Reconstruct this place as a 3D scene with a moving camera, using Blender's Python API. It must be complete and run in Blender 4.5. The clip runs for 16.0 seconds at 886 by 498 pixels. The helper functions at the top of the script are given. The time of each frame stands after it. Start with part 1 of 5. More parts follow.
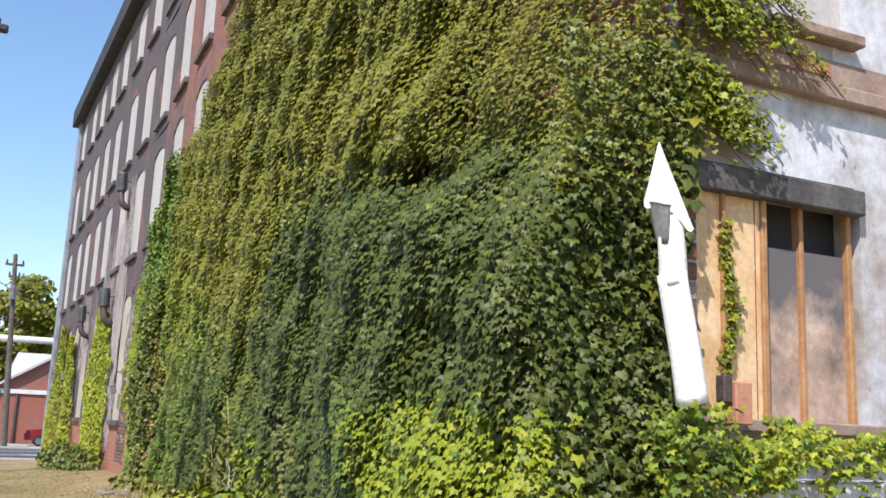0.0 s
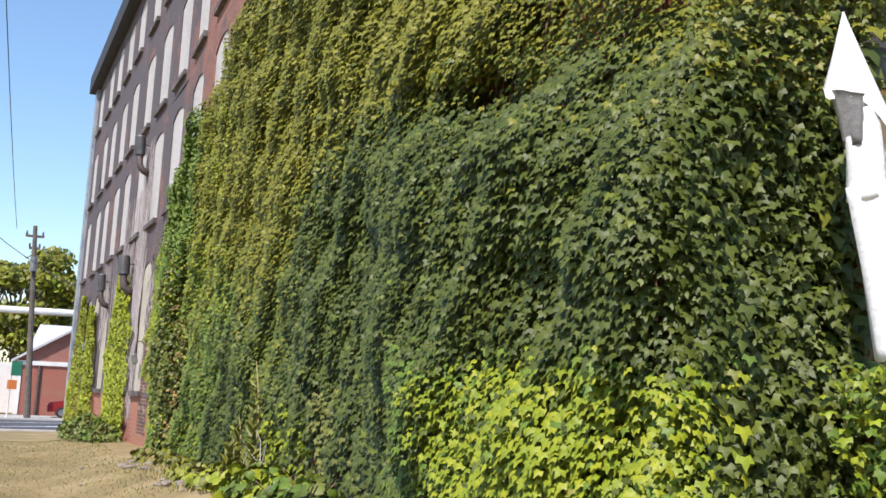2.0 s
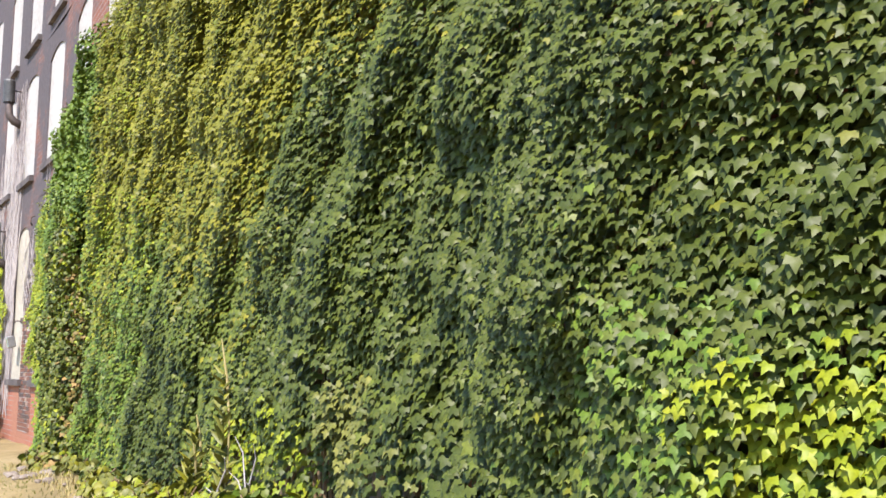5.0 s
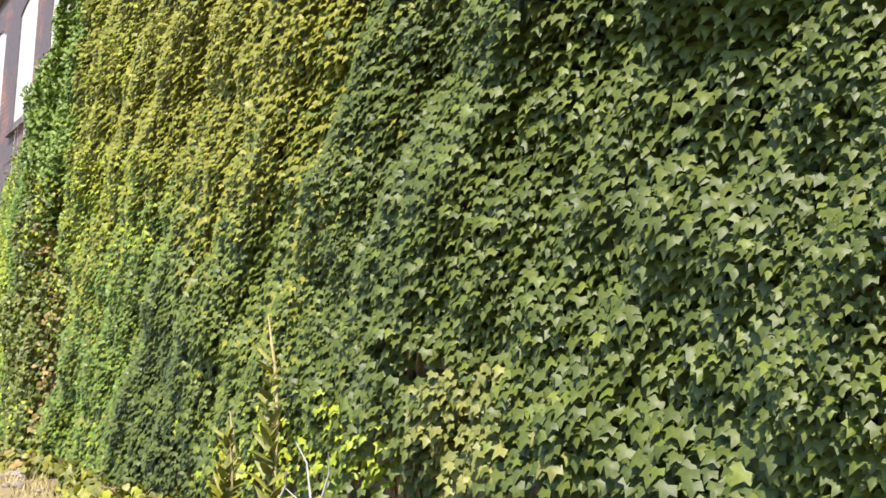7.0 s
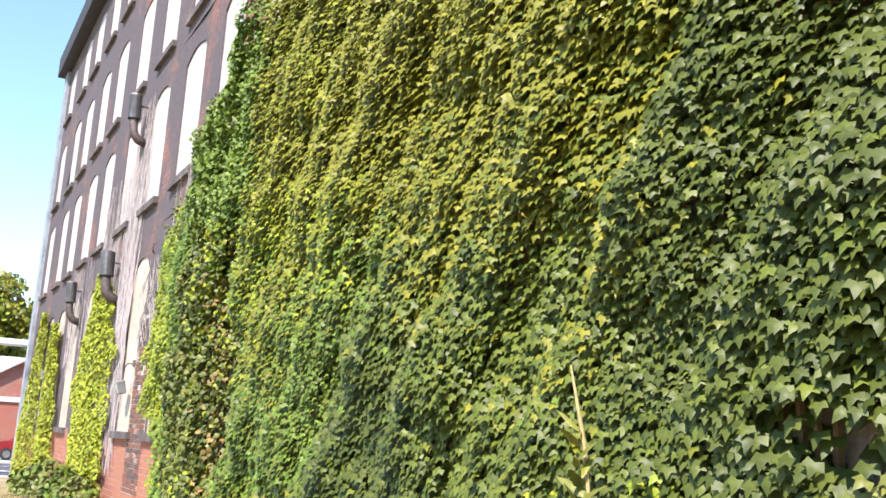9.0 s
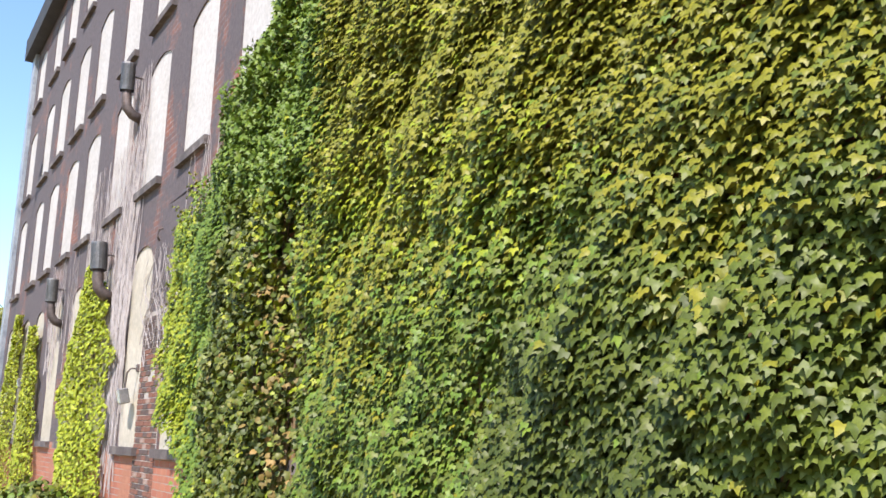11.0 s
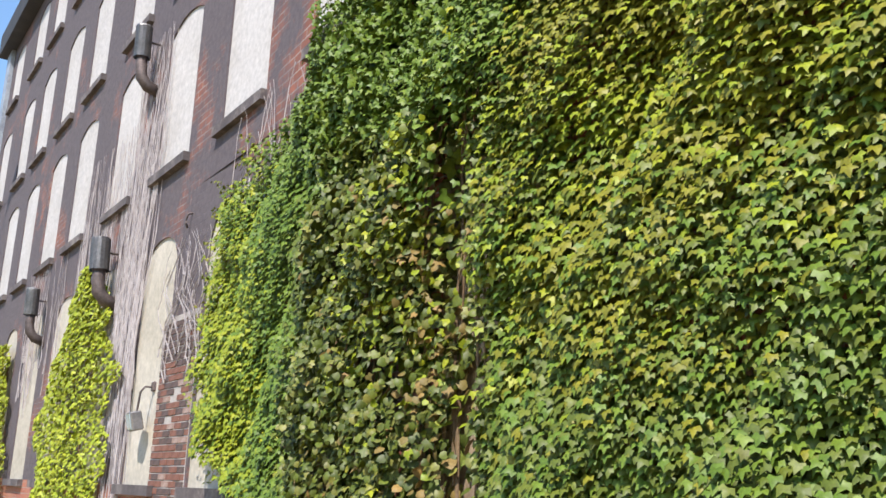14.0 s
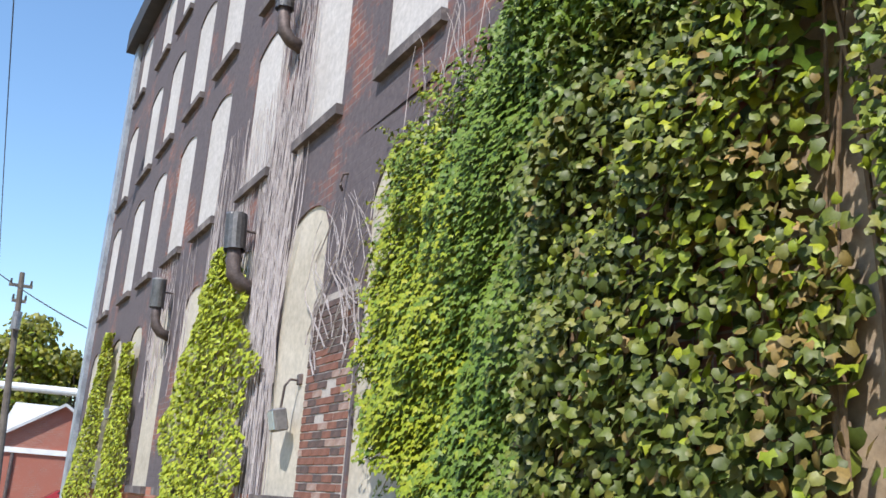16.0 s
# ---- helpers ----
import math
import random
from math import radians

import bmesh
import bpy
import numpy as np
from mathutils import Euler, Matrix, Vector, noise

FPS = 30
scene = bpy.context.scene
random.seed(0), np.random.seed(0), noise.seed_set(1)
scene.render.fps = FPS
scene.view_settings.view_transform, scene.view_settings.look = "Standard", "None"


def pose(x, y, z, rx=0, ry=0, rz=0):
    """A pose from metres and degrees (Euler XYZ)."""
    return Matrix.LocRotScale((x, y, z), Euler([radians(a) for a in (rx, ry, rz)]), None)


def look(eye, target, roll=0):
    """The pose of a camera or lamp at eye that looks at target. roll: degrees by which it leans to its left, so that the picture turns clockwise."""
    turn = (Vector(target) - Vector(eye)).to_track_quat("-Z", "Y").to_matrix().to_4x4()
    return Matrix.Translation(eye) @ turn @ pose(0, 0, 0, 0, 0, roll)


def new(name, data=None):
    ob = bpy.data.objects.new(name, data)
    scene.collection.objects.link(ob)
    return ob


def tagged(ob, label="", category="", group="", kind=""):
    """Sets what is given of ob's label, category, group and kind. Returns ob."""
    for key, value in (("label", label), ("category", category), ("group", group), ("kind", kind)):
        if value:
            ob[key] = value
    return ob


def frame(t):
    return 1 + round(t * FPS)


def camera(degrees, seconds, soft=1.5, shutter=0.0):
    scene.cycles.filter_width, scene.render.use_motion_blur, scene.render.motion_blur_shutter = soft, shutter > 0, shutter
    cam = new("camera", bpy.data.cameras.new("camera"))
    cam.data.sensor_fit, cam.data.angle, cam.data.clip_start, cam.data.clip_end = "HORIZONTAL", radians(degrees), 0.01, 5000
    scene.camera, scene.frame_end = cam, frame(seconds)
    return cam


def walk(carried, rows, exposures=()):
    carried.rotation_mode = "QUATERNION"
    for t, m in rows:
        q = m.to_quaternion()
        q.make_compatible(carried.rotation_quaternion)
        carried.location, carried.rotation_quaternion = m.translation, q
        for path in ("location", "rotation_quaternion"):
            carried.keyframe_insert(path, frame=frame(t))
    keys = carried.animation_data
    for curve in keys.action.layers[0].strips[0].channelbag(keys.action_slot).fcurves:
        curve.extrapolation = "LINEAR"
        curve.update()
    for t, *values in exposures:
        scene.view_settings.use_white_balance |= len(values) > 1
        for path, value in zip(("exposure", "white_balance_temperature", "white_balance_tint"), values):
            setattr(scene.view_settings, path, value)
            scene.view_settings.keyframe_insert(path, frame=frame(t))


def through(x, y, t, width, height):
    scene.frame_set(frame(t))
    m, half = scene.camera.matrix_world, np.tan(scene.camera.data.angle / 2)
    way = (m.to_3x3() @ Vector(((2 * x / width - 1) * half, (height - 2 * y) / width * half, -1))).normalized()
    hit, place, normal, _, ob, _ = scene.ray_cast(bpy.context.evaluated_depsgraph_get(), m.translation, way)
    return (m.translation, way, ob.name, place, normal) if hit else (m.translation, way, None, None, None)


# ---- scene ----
cam = camera(50.1, 16.0, soft=1.6)
PATH = [
    (0, (2.98, -2.376, 1.157), (1.19, -1.566, 1.531), 2.5),
    (0.5, (2.839, -2.393, 1.136), (1.036, -1.589, 1.457), 3.2),
    (1, (2.592, -2.32, 1.127), (0.784, -1.54, 1.482), 4.0),
    (1.5, (2.356, -2.276, 1.134), (0.54, -1.506, 1.463), 3.1),
    (2, (2.102, -2.258, 1.125), (0.288, -1.477, 1.44), 2.4),
    (2.5, (1.829, -2.275, 1.103), (0.03, -1.465, 1.433), 2.0),
    (3, (1.492, -2.264, 1.142), (-0.296, -1.424, 1.453), 0.9),
    (3.2, (1.373, -2.271, 1.155), (-0.411, -1.417, 1.453), 0.6),
    (5.3, (-0.514, -2.317, 1.192), (-2.202, -1.273, 1.439), -0.1),
    (5.5, (-0.643, -2.325, 1.179), (-2.324, -1.268, 1.417), -0.2),
    (6, (-0.952, -2.357, 1.147), (-2.618, -1.274, 1.381), 0.5),
    (6.5, (-1.342, -2.365, 1.148), (-2.995, -1.268, 1.404), 0.8),
    (7, (-1.761, -2.289, 1.14), (-3.414, -1.194, 1.397), 1.3),
    (7.5, (-2.139, -2.234, 1.148), (-3.794, -1.138, 1.393), 1.4),
    (8, (-2.512, -2.293, 1.172), (-4.186, -1.24, 1.472), 1.4),
    (8.5, (-2.918, -2.266, 1.121), (-4.655, -1.35, 1.502), 2.7),
    (9, (-3.333, -2.284, 1.101), (-5.095, -1.429, 1.507), 3.1),
    (9.2, (-3.493, -2.304, 1.094), (-5.255, -1.447, 1.498), 2.8),
    (11.3, (-5.656, -2.552, 1.214), (-7.369, -1.607, 1.632), 1.1),
    (11.5, (-5.833, -2.57, 1.216), (-7.53, -1.621, 1.688), 1.3),
    (12, (-6.231, -2.647, 1.179), (-7.882, -1.678, 1.76), 2.4),
    (12.5, (-6.717, -2.649, 1.13), (-8.346, -1.628, 1.682), 3.2),
    (13, (-7.176, -2.629, 1.119), (-8.788, -1.565, 1.637), 2.7),
    (13.5, (-7.611, -2.644, 1.123), (-9.226, -1.582, 1.637), 1.9),
    (14, (-8.036, -2.694, 1.098), (-9.7, -1.702, 1.594), 2.1),
    (14.5, (-8.533, -2.705, 1.106), (-10.248, -1.788, 1.572), 2.0),
    (15, (-9.029, -2.661, 1.089), (-10.776, -1.805, 1.55), 2.8),
    (15.5, (-9.519, -2.567, 1.036), (-11.275, -1.766, 1.56), 4.2),
    (16, (-10.017, -2.492, 1.05), (-11.777, -1.703, 1.577), 4.2),
]
EXPOSURES = [(0, 0.28, 6500, 15), (3.2, 0.4, 6500, 15), (5.3, 0.9, 6600, 15), (9.2, 1.06, 6600, 15), (11.3, 0.7, 6600, 14), (14, 0.55, 6500, 13), (16, 0.38, 6300, 12)]
walk(cam, [(t, look(e, g, r)) for t, e, g, r in PATH], EXPOSURES)

# ---- world and sun ----
SUN_WAY = Vector((0.6, -0.64, 1.1)).normalized()
world = bpy.data.worlds.new("sky")
scene.world = world
world.use_nodes = True
wn = world.node_tree
sky = wn.nodes.new("ShaderNodeTexSky")
sky.sky_type = "NISHITA"
sky.sun_disc = False
sky.sun_elevation = math.asin(SUN_WAY.z)
sky.sun_rotation = math.atan2(SUN_WAY.x, SUN_WAY.y)
sky.air_density, sky.dust_density, sky.ozone_density = 1.4, 0.0, 3.4
wn.nodes["Background"].inputs["Strength"].default_value = 0.14
tint = wn.nodes.new("ShaderNodeMix")
tint.data_type, tint.blend_type = "RGBA", "MULTIPLY"
tint.inputs[0].default_value = 1.0
tint.inputs[7].default_value = (0.92, 1.03, 1.12, 1.0)
wn.links.new(sky.outputs[0], tint.inputs[6])
wn.links.new(tint.outputs[2], wn.nodes["Background"].inputs["Color"])
sun = new("sun", bpy.data.lights.new("sun", "SUN"))
sun.data.energy, sun.data.angle, sun.data.color = 5.0, radians(0.6), (1.0, 0.95, 0.86)
sun.matrix_world = look((0, 0, 0), -SUN_WAY)


# ---- materials ----
def shader(name, rough=0.8, metal=0.0):
    m = bpy.data.materials.new(name)
    m.use_nodes = True
    p = m.node_tree.nodes["Principled BSDF"]
    p.inputs["Roughness"].default_value = rough
    p.inputs["Metallic"].default_value = metal
    return m, m.node_tree, p


def noise_node(nt, vec, scale, detail=5.0, rough=0.6):
    n = nt.nodes.new("ShaderNodeTexNoise")
    n.inputs["Scale"].default_value = scale
    n.inputs["Detail"].default_value = detail
    n.inputs["Roughness"].default_value = rough
    nt.links.new(vec, n.inputs["Vector"])
    return n.outputs["Fac"]


def ramp(nt, fac, stops):
    r = nt.nodes.new("ShaderNodeValToRGB")
    el = r.color_ramp.elements
    while len(el) < len(stops):
        el.new(0.5)
    for e, (at, c) in zip(el, stops):
        e.position = at
        e.color = (*c, 1.0) if len(c) == 3 else c
    nt.links.new(fac, r.inputs["Fac"])
    return r.outputs["Color"]


def mixed(nt, fac, a, b, kind="MIX"):
    n = nt.nodes.new("ShaderNodeMix")
    n.data_type, n.blend_type = "RGBA", kind
    for sock, v in ((n.inputs[0], fac), (n.inputs[6], a), (n.inputs[7], b)):
        if isinstance(v, (int, float)):
            sock.default_value = v
        elif isinstance(v, tuple):
            sock.default_value = (*v, 1.0)
        else:
            nt.links.new(v, sock)
    return n.outputs[2]


def bump(nt, p, height, strength=0.3, dist=0.01):
    b = nt.nodes.new("ShaderNodeBump")
    b.inputs["Strength"].default_value = strength
    b.inputs["Distance"].default_value = dist
    nt.links.new(height, b.inputs["Height"])
    nt.links.new(b.outputs["Normal"], p.inputs["Normal"])


def coords(nt):
    return nt.nodes.new("ShaderNodeTexCoord").outputs["Object"]


def rough_stuff(name, dark, mid, light, coarse=1.5, fine=25.0, rough=0.85, metal=0.0, relief=0.3, dist=0.01, spread=0.5):
    """A surface that varies at two scales: stains and grain."""
    m, nt, p = shader(name, rough, metal)
    vec = coords(nt)
    a = noise_node(nt, vec, coarse, 6, 0.65)
    b = noise_node(nt, vec, fine, 4, 0.7)
    base = ramp(nt, a, [(0.5 - spread / 2, dark), (0.5, mid), (0.5 + spread / 2, light)])
    grain = ramp(nt, b, [(0.25, (0.72, 0.72, 0.72)), (0.75, (1.15, 1.15, 1.15))])
    nt.links.new(mixed(nt, 1.0, base, grain, "MULTIPLY"), p.inputs["Base Color"])
    bump(nt, p, b, relief, dist)
    return m


def leaf_stuff(name, a, b, c, rough=0.52, through=0.04):
    """Leaf blades: each one takes its own shade between three, with some light let through."""
    m, nt, p = shader(name, rough)
    a, c = tuple((3 * u + 2 * v) / 5 for u, v in zip(a, b)), tuple((2 * v + 3 * u) / 5 for u, v in zip(c, b))
    geo = nt.nodes.new("ShaderNodeNewGeometry")
    own = nt.nodes.new("ShaderNodeObjectInfo")
    add = nt.nodes.new("ShaderNodeMath")
    nt.links.new(geo.outputs["Random Per Island"], add.inputs[0])
    nt.links.new(own.outputs["Random"], add.inputs[1])
    fra = nt.nodes.new("ShaderNodeMath")
    fra.operation = "FRACT"
    nt.links.new(add.outputs[0], fra.inputs[0])
    col = ramp(nt, fra.outputs[0], [(0.0, a), (0.55, b), (1.0, c)])
    n = noise_node(nt, coords(nt), 60.0, 2)
    col = mixed(nt, 1.0, col, ramp(nt, n, [(0.3, (0.8, 0.8, 0.8)), (0.7, (1.12, 1.12, 1.12))]), "MULTIPLY")
    nt.links.new(col, p.inputs["Base Color"])
    p.inputs["Specular IOR Level"].default_value = 0.36
    tr = nt.nodes.new("ShaderNodeBsdfTranslucent")
    nt.links.new(col, tr.inputs["Color"])
    mx = nt.nodes.new("ShaderNodeMixShader")
    mx.inputs[0].default_value = through
    nt.links.new(p.outputs[0], mx.inputs[1])
    nt.links.new(tr.outputs[0], mx.inputs[2])
    nt.links.new(mx.outputs[0], nt.nodes["Material Output"].inputs["Surface"])
    return m


LEAF = [
    leaf_stuff("leaf_dark_green", (0.0378, 0.054, 0.0081), (0.068, 0.088, 0.0105), (0.108, 0.124, 0.0144)),
    leaf_stuff("leaf_green", (0.0624, 0.0874, 0.0109), (0.101, 0.129, 0.014), (0.156, 0.176, 0.0187)),
    leaf_stuff("leaf_olive", (0.114, 0.122, 0.0106), (0.179, 0.175, 0.0122), (0.258, 0.228, 0.0152)),
    leaf_stuff("leaf_yellow_green", (0.148, 0.201, 0.0107), (0.226, 0.267, 0.0123), (0.328, 0.316, 0.0164)),
    leaf_stuff("leaf_fresh_green", (0.0663, 0.121, 0.014), (0.113, 0.176, 0.0172), (0.176, 0.23, 0.0234)),
    leaf_stuff("leaf_rust", (0.126, 0.108, 0.027), (0.198, 0.135, 0.036), (0.36, 0.216, 0.063), 0.6),
    leaf_stuff("leaf_pale_olive", (0.085, 0.0952, 0.0187), (0.153, 0.157, 0.0306), (0.255, 0.242, 0.051), 0.5),
    leaf_stuff("leaf_red", (0.315, 0.045, 0.018), (0.378, 0.072, 0.018), (0.405, 0.126, 0.027), 0.5),
    leaf_stuff("leaf_lime", (0.21, 0.27, 0.014), (0.31, 0.35, 0.018), (0.43, 0.42, 0.024)),
]


def brick_paint(name, paint, worn, cover, lean=0.0):
    """Brickwork under old paint, worn through in patches."""
    m, nt, p = shader(name, 0.85)
    vec = coords(nt)
    sep = nt.nodes.new("ShaderNodeSeparateXYZ")
    nt.links.new(vec, sep.inputs[0])
    add = nt.nodes.new("ShaderNodeMath")
    nt.links.new(sep.outputs[0], add.inputs[0])
    nt.links.new(sep.outputs[1], add.inputs[1])
    com = nt.nodes.new("ShaderNodeCombineXYZ")
    nt.links.new(add.outputs[0], com.inputs[0])
    nt.links.new(sep.outputs[2], com.inputs[1])
    br = nt.nodes.new("ShaderNodeTexBrick")
    for key, v in (("Scale", 1.0), ("Brick Width", 0.235), ("Row Height", 0.085), ("Mortar Size", 0.006), ("Bias", 0.0)):
        br.inputs[key].default_value = v
    br.inputs["Color1"].default_value = (*worn[0], 1)
    br.inputs["Color2"].default_value = (*worn[1], 1)
    br.inputs["Mortar"].default_value = (0.3, 0.27, 0.25, 1)
    nt.links.new(com.outputs[0], br.inputs["Vector"])
    pa = noise_node(nt, vec, 0.7, 8, 0.72)
    if lean:
        far = nt.nodes.new("ShaderNodeMapRange")
        far.inputs["From Min"].default_value, far.inputs["From Max"].default_value = -17.5, -12.0
        far.inputs["To Min"].default_value, far.inputs["To Max"].default_value = 0.0, lean
        nt.links.new(sep.outputs[0], far.inputs["Value"])
        more = nt.nodes.new("ShaderNodeMath")
        nt.links.new(pa, more.inputs[0])
        nt.links.new(far.outputs[0], more.inputs[1])
        pa = more.outputs[0]
    fine = noise_node(nt, vec, 14.0, 4, 0.7)
    coat = ramp(nt, fine, [(0.25, paint[0]), (0.75, paint[1])])
    mask = ramp(nt, pa, [(cover - 0.05, (0, 0, 0)), (cover + 0.06, (1, 1, 1))])
    speck = ramp(nt, noise_node(nt, vec, 9.0, 6, 0.8), [(0.66, (0, 0, 0)), (0.74, (0.7, 0.7, 0.7))])
    both = mixed(nt, 1.0, mask, speck, "LIGHTEN")
    nt.links.new(mixed(nt, both, coat, br.outputs["Color"]), p.inputs["Base Color"])
    inv = nt.nodes.new("ShaderNodeMath")
    inv.operation = "MULTIPLY_ADD"
    inv.inputs[1].default_value, inv.inputs[2].default_value = -0.6, 1.0
    nt.links.new(br.outputs["Fac"], inv.inputs[0])
    h2 = nt.nodes.new("ShaderNodeMath")
    h2.operation = "MULTIPLY_ADD"
    h2.inputs[1].default_value = 0.35
    nt.links.new(fine, h2.inputs[0])
    nt.links.new(inv.outputs[0], h2.inputs[2])
    bump(nt, p, h2.outputs[0], 0.6, 0.012)
    return m


M_FACADE = brick_paint("painted_brick", ((0.07, 0.056, 0.063), (0.13, 0.105, 0.112)), ((0.3, 0.1, 0.06), (0.2, 0.07, 0.045)), 0.6, 0.2)
M_RED_BRICK = brick_paint("red_brick", ((0.3, 0.12, 0.075), (0.42, 0.19, 0.12)), ((0.42, 0.15, 0.09), (0.33, 0.11, 0.07)), 0.5)
M_HOUSE_BRICK = brick_paint("house_brick", ((0.3, 0.1, 0.07), (0.36, 0.13, 0.09)), ((0.34, 0.12, 0.08), (0.28, 0.09, 0.06)), 0.5)
M_BRICKS = [rough_stuff("brick_dark", (0.05, 0.035, 0.035), (0.09, 0.06, 0.055), (0.2, 0.12, 0.1), 6, 60),
            rough_stuff("brick_red", (0.1, 0.045, 0.035), (0.19, 0.08, 0.055), (0.3, 0.14, 0.1), 6, 60),
            rough_stuff("brick_pale", (0.2, 0.11, 0.085), (0.3, 0.2, 0.165), (0.5, 0.41, 0.37), 6, 60)]
M_SIDE_BRICKS = [rough_stuff("brick_orange", (0.3, 0.11, 0.06), (0.46, 0.19, 0.1), (0.58, 0.3, 0.18), 6, 60),
                 rough_stuff("brick_rose", (0.28, 0.1, 0.07), (0.4, 0.16, 0.1), (0.5, 0.26, 0.18), 6, 60),
                 rough_stuff("brick_limed", (0.45, 0.25, 0.17), (0.56, 0.38, 0.3), (0.66, 0.56, 0.5), 6, 60)]
M_MORTAR = rough_stuff("mortar", (0.28, 0.24, 0.22), (0.42, 0.38, 0.35), (0.55, 0.5, 0.47), 3, 40)
M_INFILL = rough_stuff("white_infill", (0.44, 0.405, 0.375), (0.53, 0.495, 0.475), (0.58, 0.55, 0.535), 0.9, 14, 0.75, relief=0.12)
M_CREAM = rough_stuff("cream_infill", (0.4, 0.35, 0.28), (0.5, 0.45, 0.37), (0.56, 0.51, 0.44), 0.9, 14, 0.8, relief=0.12)
M_TAN = rough_stuff("tan_infill", (0.2, 0.14, 0.09), (0.36, 0.27, 0.18), (0.46, 0.36, 0.26), 3, 25, 0.85)
M_SILL = rough_stuff("sill_stone", (0.05, 0.042, 0.045), (0.11, 0.09, 0.09), (0.3, 0.26, 0.24), 3, 30)
M_METAL = rough_stuff("grey_metal", (0.16, 0.15, 0.15), (0.26, 0.25, 0.25), (0.36, 0.34, 0.33), 4, 30, 0.45, 0.6, 0.1)
M_RUST = rough_stuff("rusty_metal", (0.045, 0.035, 0.035), (0.11, 0.085, 0.08), (0.2, 0.15, 0.14), 5, 40, 0.6, 0.4)
M_ZINC = rough_stuff("zinc_flashing", (0.2, 0.22, 0.26), (0.34, 0.37, 0.42), (0.5, 0.53, 0.58), 2, 22, 0.5, 0.3)
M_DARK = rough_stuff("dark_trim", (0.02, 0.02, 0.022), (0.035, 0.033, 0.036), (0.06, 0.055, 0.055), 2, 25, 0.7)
M_PLASTER = rough_stuff("flaking_plaster", (0.36, 0.3, 0.27), (0.6, 0.61, 0.65), (0.7, 0.71, 0.75), 2.2, 20, 0.85, relief=0.4, spread=0.34)
M_STONE = rough_stuff("brown_stone", (0.2, 0.13, 0.1), (0.33, 0.23, 0.18), (0.42, 0.33, 0.28), 4, 35, 0.85)
M_BEAM = rough_stuff("weathered_beam", (0.04, 0.037, 0.037), (0.09, 0.083, 0.082), (0.17, 0.16, 0.155), 5, 40, 0.85)
M_PLY = rough_stuff("plywood", (0.6, 0.33, 0.15), (0.76, 0.5, 0.27), (0.82, 0.64, 0.43), 3.5, 30, 0.7)
M_PLY_SHADED = rough_stuff("weathered_plywood_shaded_top", (0.16, 0.12, 0.1), (0.44, 0.31, 0.24), (0.66, 0.5, 0.4), 5, 30, 0.8)
# the lintel's shade is put into the colour: dark grey towards the top
p_nt = M_PLY_SHADED.node_tree
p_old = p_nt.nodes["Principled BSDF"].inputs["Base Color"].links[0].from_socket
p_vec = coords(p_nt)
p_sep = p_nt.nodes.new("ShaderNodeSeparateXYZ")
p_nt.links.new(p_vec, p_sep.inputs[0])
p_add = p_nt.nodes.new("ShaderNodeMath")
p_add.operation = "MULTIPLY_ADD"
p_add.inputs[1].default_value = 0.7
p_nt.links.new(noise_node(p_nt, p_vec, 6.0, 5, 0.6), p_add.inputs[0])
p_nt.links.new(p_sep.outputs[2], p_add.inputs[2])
p_shade = p_nt.nodes.new("ShaderNodeMapRange")
p_shade.inputs["From Min"].default_value, p_shade.inputs["From Max"].default_value = 1.95, 2.15
p_nt.links.new(p_add.outputs[0], p_shade.inputs["Value"])
p_nt.links.new(mixed(p_nt, p_shade.outputs[0], p_old, (0.13, 0.12, 0.125)), p_nt.nodes["Principled BSDF"].inputs["Base Color"])
M_POST = rough_stuff("timber_post", (0.3, 0.15, 0.07), (0.42, 0.22, 0.1), (0.5, 0.3, 0.16), 6, 40, 0.75)
M_CLOTH = rough_stuff("white_cloth", (0.7, 0.69, 0.69), (0.8, 0.79, 0.79), (0.84, 0.83, 0.83), 3, 60, 0.9, relief=0.04)
# darker copy of the white cloth, with the shade in its colour
M_CLOTH_SHADED = rough_stuff("shaded_cloth", (0.2, 0.2, 0.2), (0.34, 0.33, 0.32), (0.45, 0.44, 0.42), 5, 60, 0.9)
M_TERRA = rough_stuff("terracotta", (0.42, 0.17, 0.1), (0.52, 0.24, 0.15), (0.6, 0.32, 0.21), 5, 50, 0.8)
M_GROUND = rough_stuff("dry_ground", (0.17, 0.125, 0.05), (0.28, 0.205, 0.09), (0.4, 0.3, 0.16), 0.8, 14, 0.95, relief=0.6, dist=0.03)
M_ROAD = rough_stuff("asphalt", (0.05, 0.05, 0.058), (0.075, 0.075, 0.085), (0.1, 0.1, 0.11), 0.6, 60, 0.9)
M_PAVE = rough_stuff("concrete", (0.35, 0.33, 0.3), (0.45, 0.43, 0.4), (0.52, 0.5, 0.47), 1, 30, 0.9)
M_LINE = rough_stuff("road_paint", (0.6, 0.6, 0.6), (0.75, 0.75, 0.74), (0.8, 0.8, 0.79), 3, 30, 0.8)
M_WOOD = rough_stuff("pole_wood", (0.08, 0.065, 0.055), (0.14, 0.115, 0.095), (0.2, 0.17, 0.14), 3, 30, 0.9)
M_BARK = rough_stuff("bark", (0.06, 0.045, 0.035), (0.11, 0.085, 0.065), (0.17, 0.14, 0.11), 4, 30, 0.95)
M_TWIG = rough_stuff("dry_stems", (0.32, 0.27, 0.26), (0.46, 0.41, 0.41), (0.58, 0.53, 0.52), 6, 50, 0.9)
M_STEM = rough_stuff("vine_stems", (0.1, 0.06, 0.03), (0.17, 0.11, 0.06), (0.26, 0.18, 0.1), 6, 50, 0.9)
